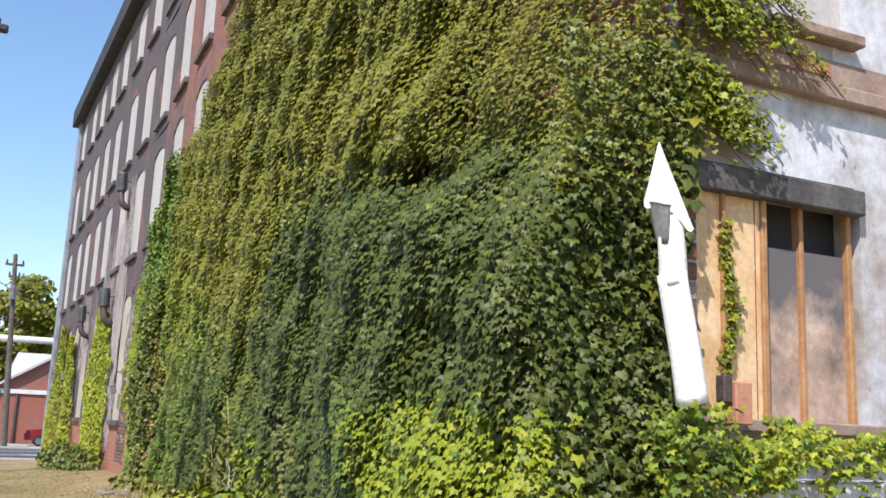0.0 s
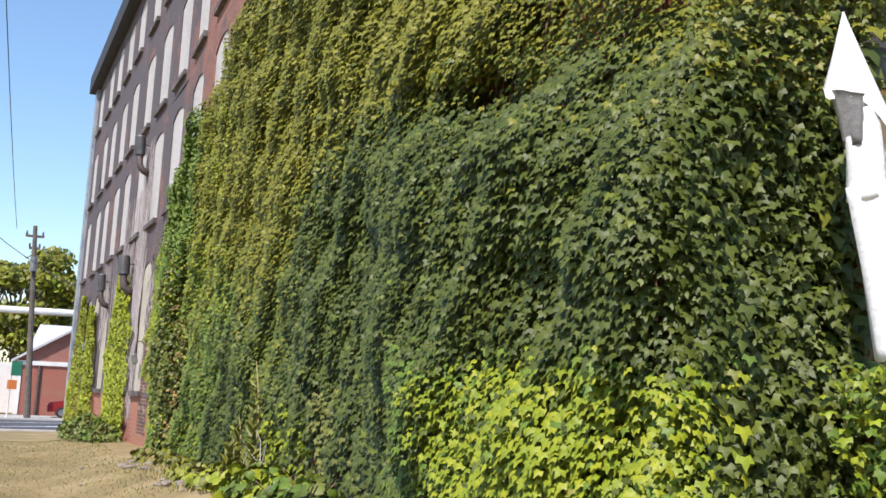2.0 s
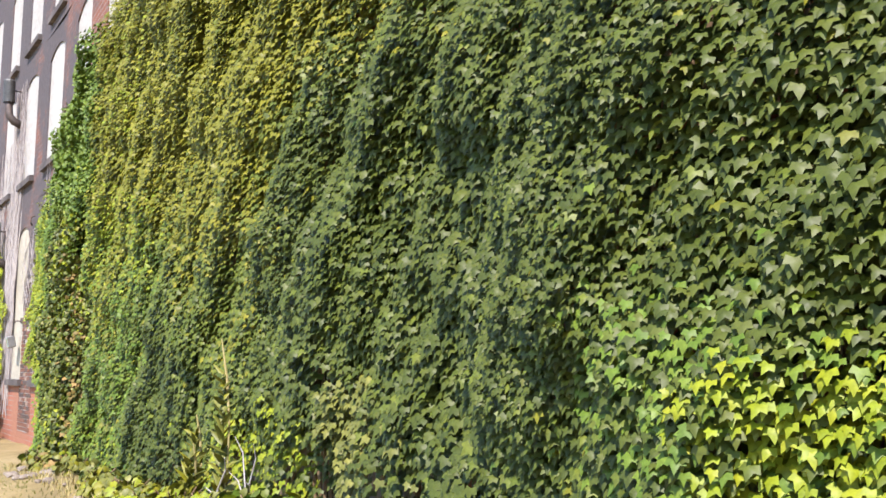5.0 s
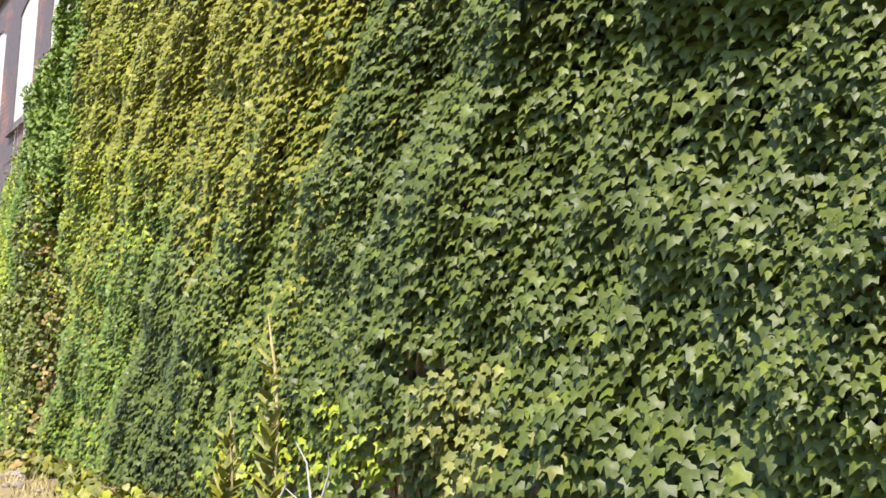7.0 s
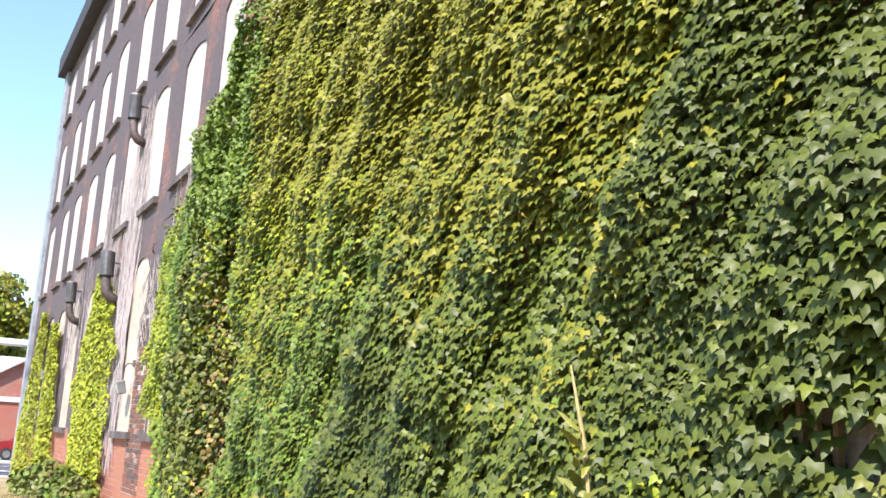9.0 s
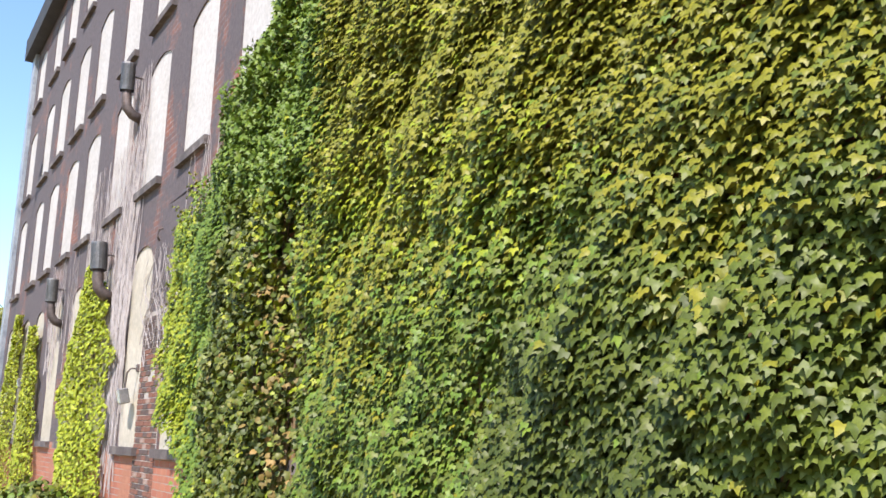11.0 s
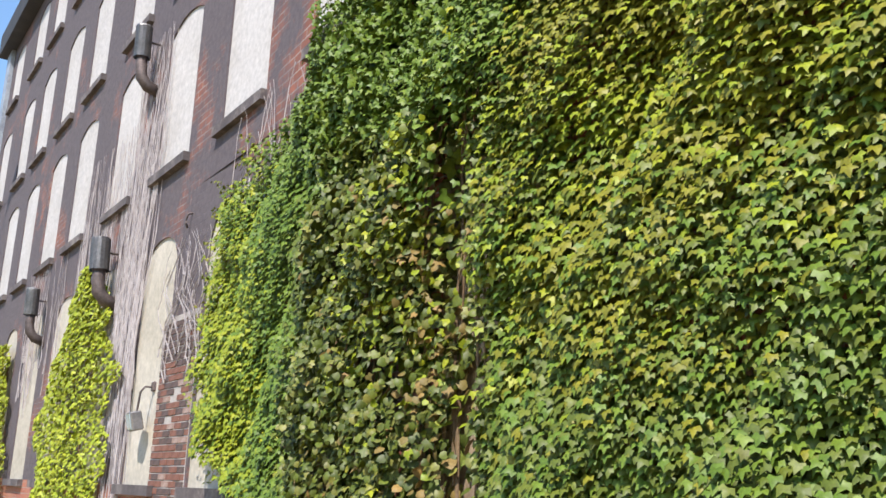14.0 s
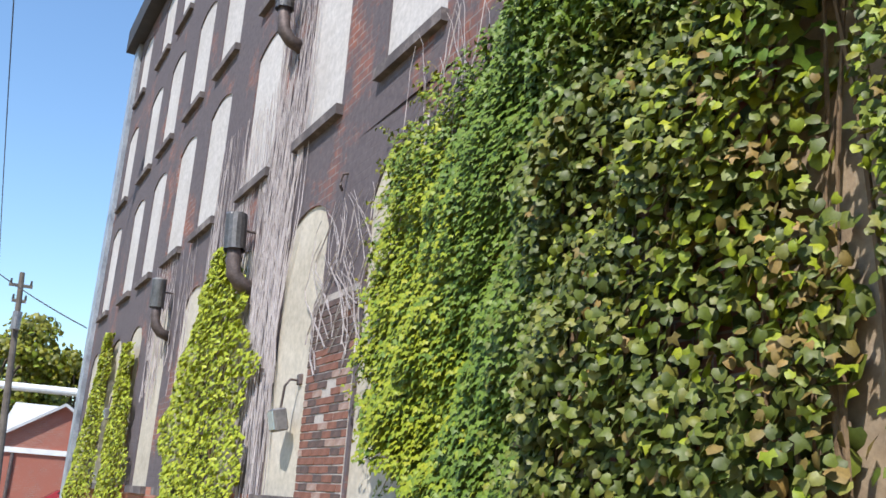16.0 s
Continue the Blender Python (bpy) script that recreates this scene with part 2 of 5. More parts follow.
M_WHITE = rough_stuff("white_paint", (0.66, 0.65, 0.63), (0.76, 0.75, 0.73), (0.8, 0.79, 0.78), 2, 30, 0.6)
M_ROOF = rough_stuff("grey_roof", (0.4, 0.4, 0.41), (0.52, 0.52, 0.53), (0.6, 0.6, 0.61), 1, 20, 0.8)
M_RED = rough_stuff("red_car_paint", (0.2, 0.015, 0.02), (0.27, 0.02, 0.025), (0.3, 0.03, 0.03), 1, 4, 0.25, relief=0.0)
M_BLACK = rough_stuff("rubber", (0.012, 0.012, 0.012), (0.02, 0.02, 0.02), (0.03, 0.03, 0.03), 4, 30, 0.7)
M_GREEN = rough_stuff("green_sign", (0.01, 0.12, 0.07), (0.015, 0.16, 0.09), (0.02, 0.18, 0.1), 4, 30, 0.5)
M_ORANGE = rough_stuff("orange_paint", (0.5, 0.13, 0.03), (0.6, 0.18, 0.04), (0.62, 0.22, 0.06), 4, 30, 0.5)
M_STRAW = rough_stuff("straw", (0.3, 0.24, 0.09), (0.42, 0.34, 0.15), (0.52, 0.44, 0.24), 6, 50, 0.9)
M_ROCK = rough_stuff("rubble", (0.16, 0.125, 0.1), (0.25, 0.2, 0.165), (0.36, 0.31, 0.27), 5, 40, 0.9)
M_GLASS, g_nt, g_p = shader("lamp_glass", 0.12)
g_p.inputs["Base Color"].default_value = (0.5, 0.62, 0.66, 1)
g_p.inputs["Transmission Weight"].default_value = 0.3
M_PANE, g_nt, g_p = shader("dark_pane", 0.08)
g_p.inputs["Base Color"].default_value = (0.02, 0.025, 0.03, 1)


# ---- mesh helpers ----
def mesh_object(name, verts, faces, mats, index=None, parent=None, label="", smooth=False):
    me = bpy.data.meshes.new(name)
    me.from_pydata([tuple(v) for v in verts], [], faces)
    for m in mats if isinstance(mats, (list, tuple)) else [mats]:
        me.materials.append(m)
    if index is not None:
        me.polygons.foreach_set("material_index", index)
    if smooth:
        me.polygons.foreach_set("use_smooth", [True] * len(me.polygons))
    me.update()
    ob = new(name, me)
    if parent:
        ob.parent = parent
    if label:
        tagged(ob, label)
    return ob


def part(name, bm, material, parent=None, label="", smooth=False):
    me = bpy.data.meshes.new(name)
    bm.normal_update()
    bm.to_mesh(me)
    bm.free()
    me.materials.append(material)
    if smooth:
        me.polygons.foreach_set("use_smooth", [True] * len(me.polygons))
    ob = new(name, me)
    if parent:
        ob.parent = parent
    if label:
        tagged(ob, label)
    return ob


def add_box(bm, centre, size, m=None, bevel=0.0):
    got = bmesh.ops.create_cube(bm, size=1.0, matrix=(m or Matrix()) @ Matrix.Translation(centre) @ Matrix.Diagonal((*size, 1)))
    if bevel:
        edges = list({e for v in got["verts"] for e in v.link_edges})
        bmesh.ops.bevel(bm, geom=edges, offset=bevel, segments=1, affect="EDGES")
    return bm


def box(centre, size, m=None, bevel=0.0):
    return add_box(bmesh.new(), centre, size, m, bevel)


def add_tube(bm, points, radii, sides=8, caps=True):
    """A round bar along a line of points."""
    rings = []
    pts = [Vector(p) for p in points]
    for i, p in enumerate(pts):
        d = (pts[min(i + 1, len(pts) - 1)] - pts[max(i - 1, 0)]).normalized()
        side = d.cross(Vector((0, 0, 1)))
        if side.length < 0.05:
            side = d.cross(Vector((1, 0, 0)))
        side.normalize()
        up = side.cross(d)
        r = radii[i] if isinstance(radii, (list, tuple)) else radii
        rings.append([bm.verts.new(p + r * (math.cos(a) * side + math.sin(a) * up)) for a in [2 * math.pi * k / sides for k in range(sides)]])
    for a, b in zip(rings, rings[1:]):
        for k in range(sides):
            bm.faces.new((a[k], a[(k + 1) % sides], b[(k + 1) % sides], b[k]))
    if caps:
        bm.faces.new(rings[0][::-1])
        bm.faces.new(rings[-1])
    return bm


def tube(points, radii, sides=8, caps=True):
    return add_tube(bmesh.new(), points, radii, sides, caps)


def holder(name, place, label, category, group="", kind=""):
    ob = new(name)
    ob.location = place
    return tagged(ob, label, category, group, kind)


def under(ob, parent):
    """Parents ob without moving it."""
    ob.parent = parent
    ob.matrix_parent_inverse = Matrix.Translation(-parent.location)
    return ob


# ---- the long facade ----
TURN = math.atan(0.0485)
CA, SA = math.cos(TURN), math.sin(TURN)
BEND = -16.0


def F(s, o, z):
    """A place on the facade: s metres along it from the bend, o out of the wall, z up."""
    if s < 0:
        return Vector((BEND - s, -o, z))
    return Vector((BEND - s * CA + o * SA, -s * SA - o * CA, z))


BAY, HALF = 2.19, 0.57
FLOORS = [(1.05, 3.73, 0.30), (4.58, 6.52, 0.14), (7.13, 8.92, 0.14), (9.72, 11.2, 0.14)]
LEVELS = [-1.3, 4.1, 6.85, 9.35, 11.75]
TOP = 11.75


CENTRES = (0.38, 2.48, 4.6, 6.96, 8.95, 11.1, 13.05, 15.6)


def centre_of(n):
    """The bays are of uneven width."""
    return CENTRES[n] if 0 <= n < 8 else (0.38 + BAY * n if n < 0 else 17.05 + BAY / 2)


def bay_edges(n):
    right = (centre_of(n) + centre_of(n + 1)) / 2 if n < 7 else 16.8
    return (centre_of(n - 1) + centre_of(n)) / 2, right


def arch(c, half, top, rise, count=8):
    """The curved head of an opening, from one jamb to the other."""
    out = []
    for k in range(count + 1):
        a = -1 + 2 * k / count
        out.append((c + a * half, top - rise + rise * math.sqrt(max(0.0, 1 - a * a)) if rise > 0.2 else top - rise * a * a))
    return out


def facade():
    v, f = [], []

    def quad(*pts):
        i = len(v)
        v.extend(F(*p) for p in pts)
        f.append(tuple(range(i, i + len(pts))))
    for n in range(-7, 8):
        c = centre_of(n)
        l, r = bay_edges(n)
        for (sill, top, rise), z0, z1 in zip(FLOORS, LEVELS, LEVELS[1:]):
            if n < -3 or (n < -2 and z0 < 5) or (n < -2 and z0 < 0):
                quad((l, 0, z0), (r, 0, z0), (r, 0, z1), (l, 0, z1))
                continue
            a, b = c - HALF, c + HALF
            quad((l, 0, z0), (r, 0, z0), (r, 0, sill), (l, 0, sill))
            quad((l, 0, sill), (a, 0, sill), (a, 0, z1), (l, 0, z1))
            quad((b, 0, sill), (r, 0, sill), (r, 0, z1), (b, 0, z1))
            head = arch(c, HALF, top, rise)
            for (s0, h0), (s1, h1) in zip(head, head[1:]):
                quad((s0, 0, h0), (s1, 0, h1), (s1, 0, z1), (s0, 0, z1))
                quad((s0, 0, h0), (s0, -0.3, h0), (s1, -0.3, h1), (s1, 0, h1))
            quad((a, 0, sill), (a, -0.3, sill), (a, -0.3, head[0][1]), (a, 0, head[0][1]))
            quad((b, 0, sill), (b, 0, head[-1][1]), (b, -0.3, head[-1][1]), (b, -0.3, sill))
            quad((a, 0, sill), (b, 0, sill), (b, -0.3, sill), (a, -0.3, sill))
    e = bay_edges(7)[1]
    quad((e, 0, -1.3), (17.05, 0, -1.3), (17.05, 0, TOP), (e, 0, TOP))
    quad((17.05, -0.4, -1.3), (0.0, -0.4, -1.3), (0.0, -0.4, TOP), (17.05, -0.4, TOP))
    quad((-0.001, -0.4, -1.3), (-15.995, -0.4, -1.3), (-15.995, -0.4, TOP), (-0.001, -0.4, TOP))
    low = [1 if max(v[i].z for i in q) < 1.06 and max(v[i].x for i in q) < -13 else 0 for q in f]
    return tagged(mesh_object("wall_facade", v, f, [M_FACADE, M_RED_BRICK], low), "long mill facade of dark painted brick, worn red in patches", "wall", kind="structure")


wall_facade = facade()


def boarded_window(n, row, mat):
    sill, top, rise = FLOORS[row]
    c = centre_of(n)
    deep = 0.022
    head = arch(c, HALF, top, rise)
    front = [F(c - HALF, -deep, sill), F(c + HALF, -deep, sill)] + [F(s, -deep, z) for s, z in reversed(head)]
    rear = [F(c - HALF, -deep - 0.1, sill), F(c + HALF, -deep - 0.1, sill)] + [F(s, -deep - 0.1, z) for s, z in reversed(head)]
    k = len(front)
    faces = [tuple(range(k)), tuple(range(2 * k - 1, k - 1, -1))] + [(i, i + k, (i + 1) % k + k, (i + 1) % k) for i in range(k)]
    base = holder("boarded_window", F(c, -deep, sill), "tall window closed with white-painted infill under a shallow brick arch", "window", "windows of the mill", "structure")
    under(mesh_object("infill", front + rear, faces, mat), base)
    o = 0.075
    pts = [F(s, q, z) for z in (sill - 0.1, sill + 0.004) for s, q in ((c - HALF - 0.06, -0.05), (c + HALF + 0.06, -0.05), (c + HALF + 0.06, o), (c - HALF - 0.06, o))]
    under(mesh_object("sill", pts, [(0, 1, 2, 3), (4, 5, 6, 7), (0, 1, 5, 4), (1, 2, 6, 5), (2, 3, 7, 6), (3, 0, 4, 7)], M_SILL, label="weathered projecting stone sill"), base)


for n in range(-3, 8):
    for row in range(4):
        if n > -3 or row > 1:
            boarded_window(n, row, (M_TAN if n < -1 else M_CREAM) if row == 0 else M_INFILL)

# end wall, roof, rear: they close the mill
END = F(17.05, 0, 0)
bm = bmesh.new()
add_box(bm, (END.x + 0.2, END.y + 7.2, 5.2), (0.4, 14.2, 13.1))
tagged(part("wall_end", bm, M_FACADE), "dark painted brick end wall of the mill", "wall", kind="structure")
bm = bmesh.new()
add_box(bm, (-17, 14.0, 5.2), (34, 0.4, 13.1))
tagged(part("wall_rear", bm, M_FACADE), "dark painted brick rear wall of the mill", "wall", kind="structure")
bm = bmesh.new()
add_box(bm, (-17, 7.0, 11.95), (34.6, 14.6, 0.3))
tagged(part("roof", bm, M_DARK), "flat dark roof slab of the mill", "roof", kind="structure")


def strip_along(name, s0, s1, o0, o1, z0, z1, mat, label, category):
    cuts = [s0] + ([0.0] if s0 < 0 < s1 else []) + [s1]
    v, f = [], []
    for s in cuts:
        v += [F(s, o0, z0), F(s, o1, z0), F(s, o1, z1), F(s, o0, z1)]
    for k in range(len(cuts) - 1):
        a = 4 * k
        for i in range(4):
            f.append((a + i, a + (i + 1) % 4, a + 4 + (i + 1) % 4, a + 4 + i))
    f += [(3, 2, 1, 0), tuple(range(len(v) - 4, len(v)))]
    return tagged(mesh_object(name, v, f, mat), label, category, kind="structure")


strip_along("trim_cornice", -15.9, 17.35, 0.003, 0.3, 11.5, 12.1, M_DARK, "dark projecting cornice along the roof edge", "cornice")
strip_along("trim_corner_flashing", 16.6, 17.15, 0.003, 0.1, -1.2, 11.5, M_ZINC, "grey zinc flashing down the corner of the mill", "flashing")


# ---- the side wall with the boarded window ----
def side_wall():
    """The wall that faces the street corner, with two openings."""
    holes = [(0.09, 1.0, 1.24, 2.2), (0.5, 0.97, 3.0, 4.4)]
    ys = sorted({-0.0, 5.0} | {h[0] for h in holes} | {h[1] for h in holes})
    zs = sorted({-0.4, 11.75} | {h[2] for h in holes} | {h[3] for h in holes})
    v, f = [], []

    def quad(*pts):
        i = len(v)
        v.extend(pts)
        f.append(tuple(range(i, i + 4)))
    for y0, y1 in zip(ys, ys[1:]):
        for z0, z1 in zip(zs, zs[1:]):
            if any(h[0] <= y0 and y1 <= h[1] and h[2] <= z0 and z1 <= h[3] for h in holes):
                continue
            quad((0, y0, z0), (0, y1, z0), (0, y1, z1), (0, y0, z1))
            quad((-0.35, y0, z0), (-0.35, y0, z1), (-0.35, y1, z1), (-0.35, y1, z0))
    for y0, y1, z0, z1 in holes:
        quad((0, y0, z0), (0, y0, z1), (-0.35, y0, z1), (-0.35, y0, z0))
        quad((0, y1, z0), (-0.35, y1, z0), (-0.35, y1, z1), (0, y1, z1))
        quad((0, y0, z1), (0, y1, z1), (-0.35, y1, z1), (-0.35, y0, z1))
        quad((0, y0, z0), (-0.35, y0, z0), (-0.35, y1, z0), (0, y1, z0))
    return tagged(mesh_object("wall_side", v, f, M_PLASTER), "side wall of pale grey flaking plaster over brick", "wall", kind="structure")


wall_side = side_wall()
bm = bmesh.new()
add_box(bm, (-0.18, 9.5, 5.7), (0.35, 9.0, 12.1))
tagged(part("wall_side_far", bm, M_PLASTER), "plain end of the pale plastered side wall", "wall", kind="structure")
# red brickwork shows round the upper window
for nm, y0, y1, z0, z1 in (("upper", 0.0, 0.495, 2.95, 4.6), ("below", 0.4, 0.86, 2.87, 2.935)):
    bm = box((0.006, (y0 + y1) / 2, (z0 + z1) / 2), (0.012, y1 - y0, z1 - z0))
    tagged(part("mortar_bed", bm, M_MORTAR), "pale mortar bed of bare brickwork where the plaster has gone", "brickwork", kind="structure")
bm = box((0.03, 2.46, 2.70), (0.06, 5.0, 0.075), bevel=0.008)
add_box(bm, (0.012, 2.46, 2.80), (0.024, 5.0, 0.125))
tagged(part("trim_string_course", bm, M_STONE), "brown stone string course along the side wall", "ledge", kind="structure")
bm = box((0.04, 0.735, 2.965), (0.08, 0.53, 0.055), bevel=0.008)
tagged(part("trim_upper_sill", bm, M_STONE), "brown stone sill under the upper window", "sill", kind="structure")
bm = box((-0.06, 0.735, 3.7), (0.04, 0.465, 1.39))
tagged(part("window_2", bm, M_INFILL), "upper window closed with a whitish board", "window", kind="structure")
bm = box((0.018, 0.5, 2.215), (0.064, 0.98, 0.11), bevel=0.006)
add_box(bm, (0.004, 0.5, 2.275), (0.03, 0.9, 0.02))
tagged(part("trim_lintel", bm, M_BEAM), "weathered grey timber lintel over the boarded window", "lintel", kind="structure")

window = holder("window_1", (0, 0.54, 1.24), "side window boarded with orange plywood panels between timber posts", "window", kind="structure")
for y0, y1, x, mat in ((0.092, 0.22, -0.022, M_PLY), (0.235, 0.43, -0.02, M_PLY), (0.455, 0.68, -0.062, M_PLY_SHADED), (0.684, 0.94, -0.058, M_PLY_SHADED)):
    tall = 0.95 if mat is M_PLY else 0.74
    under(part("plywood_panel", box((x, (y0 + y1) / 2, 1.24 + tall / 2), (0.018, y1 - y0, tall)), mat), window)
# added dark sheet stands in for shade in the gap under the lintel
under(part("shade_backing", box((-0.15, 0.73, 1.72), (0.02, 0.52, 0.96)), M_DARK), window)
for y, w, x in ((0.228, 0.02, -0.018), (0.443, 0.028, -0.018), (0.685, 0.025, -0.055), (0.955, 0.03, -0.045)):
    under(part("timber_post", box((x, y, 1.715), (0.05, w, 0.95), bevel=0.004), M_POST), window)
under(part("sill", box((0.02, 0.55, 1.225), (0.16, 1.06, 0.05), bevel=0.006), M_STONE), window)
bm = box((0.07, 2.5, 0.98), (0.14, 5.0, 0.08), bevel=0.01)
tagged(part("trim_low_ledge", bm, M_PLASTER), "pale stone ledge low on the side wall", "ledge", kind="structure")
brick_pier = tagged(mesh_object("corner_pier", [(0.003, 0.0, 1.2), (0.003, 0.085, 1.2), (0.003, 0.085, 2.3), (0.003, 0.0, 2.3), (-0.02, 0, 1.2), (-0.02, 0.085, 1.2), (-0.02, 0.085, 2.3), (-0.02, 0, 2.3)],
                               [(0, 1, 2, 3), (0, 1, 5, 4), (1, 2, 6, 5), (2, 3, 7, 6)], M_MORTAR), "bare brick pier at the corner beside the boarded window", "pier", kind="structure")
tagged(part("conduit", tube([(0.05, -0.06, 2.28), (0.05, -0.06, 2.9), (0.04, -0.07, 3.2)], 0.02), M_METAL), "grey conduit pipe clipped to the corner", "pipe")


def hanging_cloth():
    """A white cloth folded over at its top and hanging down the corner."""
    base = holder("hanging_cloth", (0.28, -0.26, 1.28), "white cloth hung at the corner, folded over at its top", "cloth")
    across, out = Vector((0.61, 0.79, 0)), Vector((0.79, -0.61, 0))

    def at(r, d, z):
        return Vector((0.28, -0.26, z)) + across * r + out * d

    def sheet(name, rows, mat, label="", thick=0.005):
        bm = bmesh.new()
        grid = [[bm.verts.new(p) for p in row] for row in rows]
        for a, b in zip(grid, grid[1:]):
            for j in range(len(a) - 1):
                bm.faces.new((a[j], b[j], b[j + 1], a[j + 1]))
        bmesh.ops.solidify(bm, geom=bm.faces[:], thickness=thick)
        under(part(name, bm, mat, label=label, smooth=True), base)
    bm = bmesh.new()
    rings = []
    for k in range(13):
        t = 0.03 + 0.97 * k / 12
        ring = []
        for j in range(20):
            a = 2 * math.pi * j / 20
            w = 1 + 0.05 * math.sin(5 * a + 2 * t)
            ring.append(bm.verts.new(at(-0.04 + 0.03 * t + 0.088 * t * w * math.cos(a), (0.004 + 0.026 * t) * math.sin(a), 2.235 - t * (0.285 + 0.05 * math.cos(a) + 0.018 * math.sin(3 * a)))))
        rings.append(ring)
    for a, b in zip(rings, rings[1:]):
        for j in range(20):
            bm.faces.new((a[j], b[j], b[(j + 1) % 20], a[(j + 1) % 20]))
    bm.faces.new(rings[0])
    under(part("hood", bm, M_CLOTH, smooth=True), base)
    # the fold's underside: its shade is painted as grey cloth
    rows = []
    for k in range(7):
        t = k / 6
        rows.append([at(-0.082 + 0.035 * t + (0.1 - 0.03 * t) * u, 0.012 + 0.022 * math.sin(math.pi * u) + 0.006 * math.sin(9 * u + 4 * t), 2.0 - 0.16 * t - 0.02 * u * (1 - t)) for u in [j / 8 for j in range(9)]])
    sheet("shaded_underside", rows, M_CLOTH_SHADED, "underside of the white cloth, coloured grey for its shade")
    for name, z0, z1, r0, r1, w0, w1 in (("upper_fold", 1.95, 1.7, -0.004, 0.008, 0.044, 0.05), ("fold", 1.74, 1.28, 0.004, 0.072, 0.05, 0.054)):
        bm = bmesh.new()
        rings = []
        for k in range(15):
            t = k / 14
            ring = []
            for j in range(18):
                a = 2 * math.pi * j / 18
                w = 1 + 0.07 * math.sin(3 * a + 3 * t) + 0.05 * math.sin(7 * a + 1.5 * t)
                ring.append(bm.verts.new(at(r0 + (r1 - r0) * t + (w0 + (w1 - w0) * t) * w * math.cos(a), 0.034 * w * math.sin(a), z0 + (z1 - z0) * t + 0.012 * math.cos(a + 0.6))))
            rings.append(ring)
        for a, b in zip(rings, rings[1:]):
            for j in range(18):
                bm.faces.new((a[j], b[j], b[(j + 1) % 18], a[(j + 1) % 18]))
        bm.faces.new(rings[0])
        bm.faces.new(rings[-1][::-1])
        under(part(name, bm, M_CLOTH, smooth=True), base)


hanging_cloth()
pot = holder("terracotta_block", (0.19, 0.12, 1.22), "orange terracotta block standing on the window ledge", "block")
under(part("block", box((0.19, 0.12, 1.3), (0.075, 0.08, 0.16), bevel=0.006), M_TERRA), pot)
under(part("strap", box((0.19, 0.055, 1.35), (0.05, 0.04, 0.1), bevel=0.004), M_RUST, label="dark rusty strap"), pot)


# ---- fixtures on the facade ----
def vent_pipe(s, z, lean=0.0, size=1.0):
    """A round hood on a bent pipe that comes out of the wall."""
    at = F(s, 0.24, z)
    base = holder("vent_pipe", at, "rusty round vent hood on a bent pipe out of the wall", "vent", "vents on the mill wall")
    r = 0.105 * size
    bm = bmesh.new()
    add_tube(bm, [F(s + lean, 0.25, z + 0.42), F(s, 0.24, z)], [r, r], 16, False)
    bmesh.ops.solidify(bm, geom=bm.faces[:], thickness=0.008)
    add_tube(bm, [F(s + lean, 0.25, z + 0.43), F(s + lean, 0.25, z + 0.405)], [r * 0.98, r * 1.02], 16)
    under(part("hood", bm, M_METAL, smooth=False), base)
    pts = [F(s, 0.24, z + 0.2), F(s - 0.01, 0.24, z - 0.12), F(s - 0.02, 0.22, z - 0.26), F(s - 0.03, 0.14, z - 0.36), F(s - 0.03, -0.03, z - 0.42)]
    under(part("elbow", tube(pts, r * 0.72, 12), M_RUST, label="dark rusty bent pipe", smooth=True), base)
    under(part("bracket", tube([F(s + 0.02, -0.02, z + 0.25), F(s + 0.02, 0.22, z + 0.25)], 0.015, 6), M_RUST), base)
    under(part("wall_collar", tube([F(s - 0.03, -0.01, z - 0.42), F(s - 0.03, 0.02, z - 0.42)], r * 1.15, 12), M_RUST), base)


vent_pipe(3.42, 6.22)
vent_pipe(4.2, 3.62, 0.05, 1.15)
vent_pipe(8.3, 3.6)


def flood_lamp(s, z, tilt=0.0):
    base = holder("flood_lamp", F(s, 0.1, z), "small grey floodlight hung from a bracket on the wall", "lamp", "wall lamps")
    m = Matrix.Translation(F(s, 0.13, z)) @ Matrix.Rotation(-TURN + radians(180) + tilt, 4, "Z") @ Matrix.Rotation(radians(-14), 4, "X")
    under(part("housing", box((0, 0, 0), (0.24, 0.12, 0.2), m, 0.015), M_METAL), base)
    under(part("glass", box((0, 0.063, 0), (0.2, 0.012, 0.16), m, 0.004), M_GLASS, label="pale glass front"), base)
    under(part("bracket", tube([F(s - 0.06, -0.06, z + 0.36), F(s - 0.06, 0.08, z + 0.36), F(s - 0.05, 0.12, z + 0.3), F(s - 0.03, 0.13, z + 0.09)], 0.012, 6), M_RUST), base)
    under(part("wall_box", box(F(s - 0.06, -0.03, z + 0.37), (0.09, 0.08, 0.1), None, 0.01), M_RUST), base)


flood_lamp(2.32, 1.7)
flood_lamp(12.0, 2.25)
tagged(part("wall_hook", tube([F(1.55, 0.0, 3.82), F(1.55, 0.05, 3.8), F(1.56, 0.06, 3.7), F(1.58, 0.03, 3.66)], 0.014, 6), M_RUST), "small rusty hook fixed in the brick wall", "hook")


# ---- ground ----
def smooth(a, b, x):
    t = min(1.0, max(0.0, (x - a) / (b - a)))
    return t * t * (3 - 2 * t)


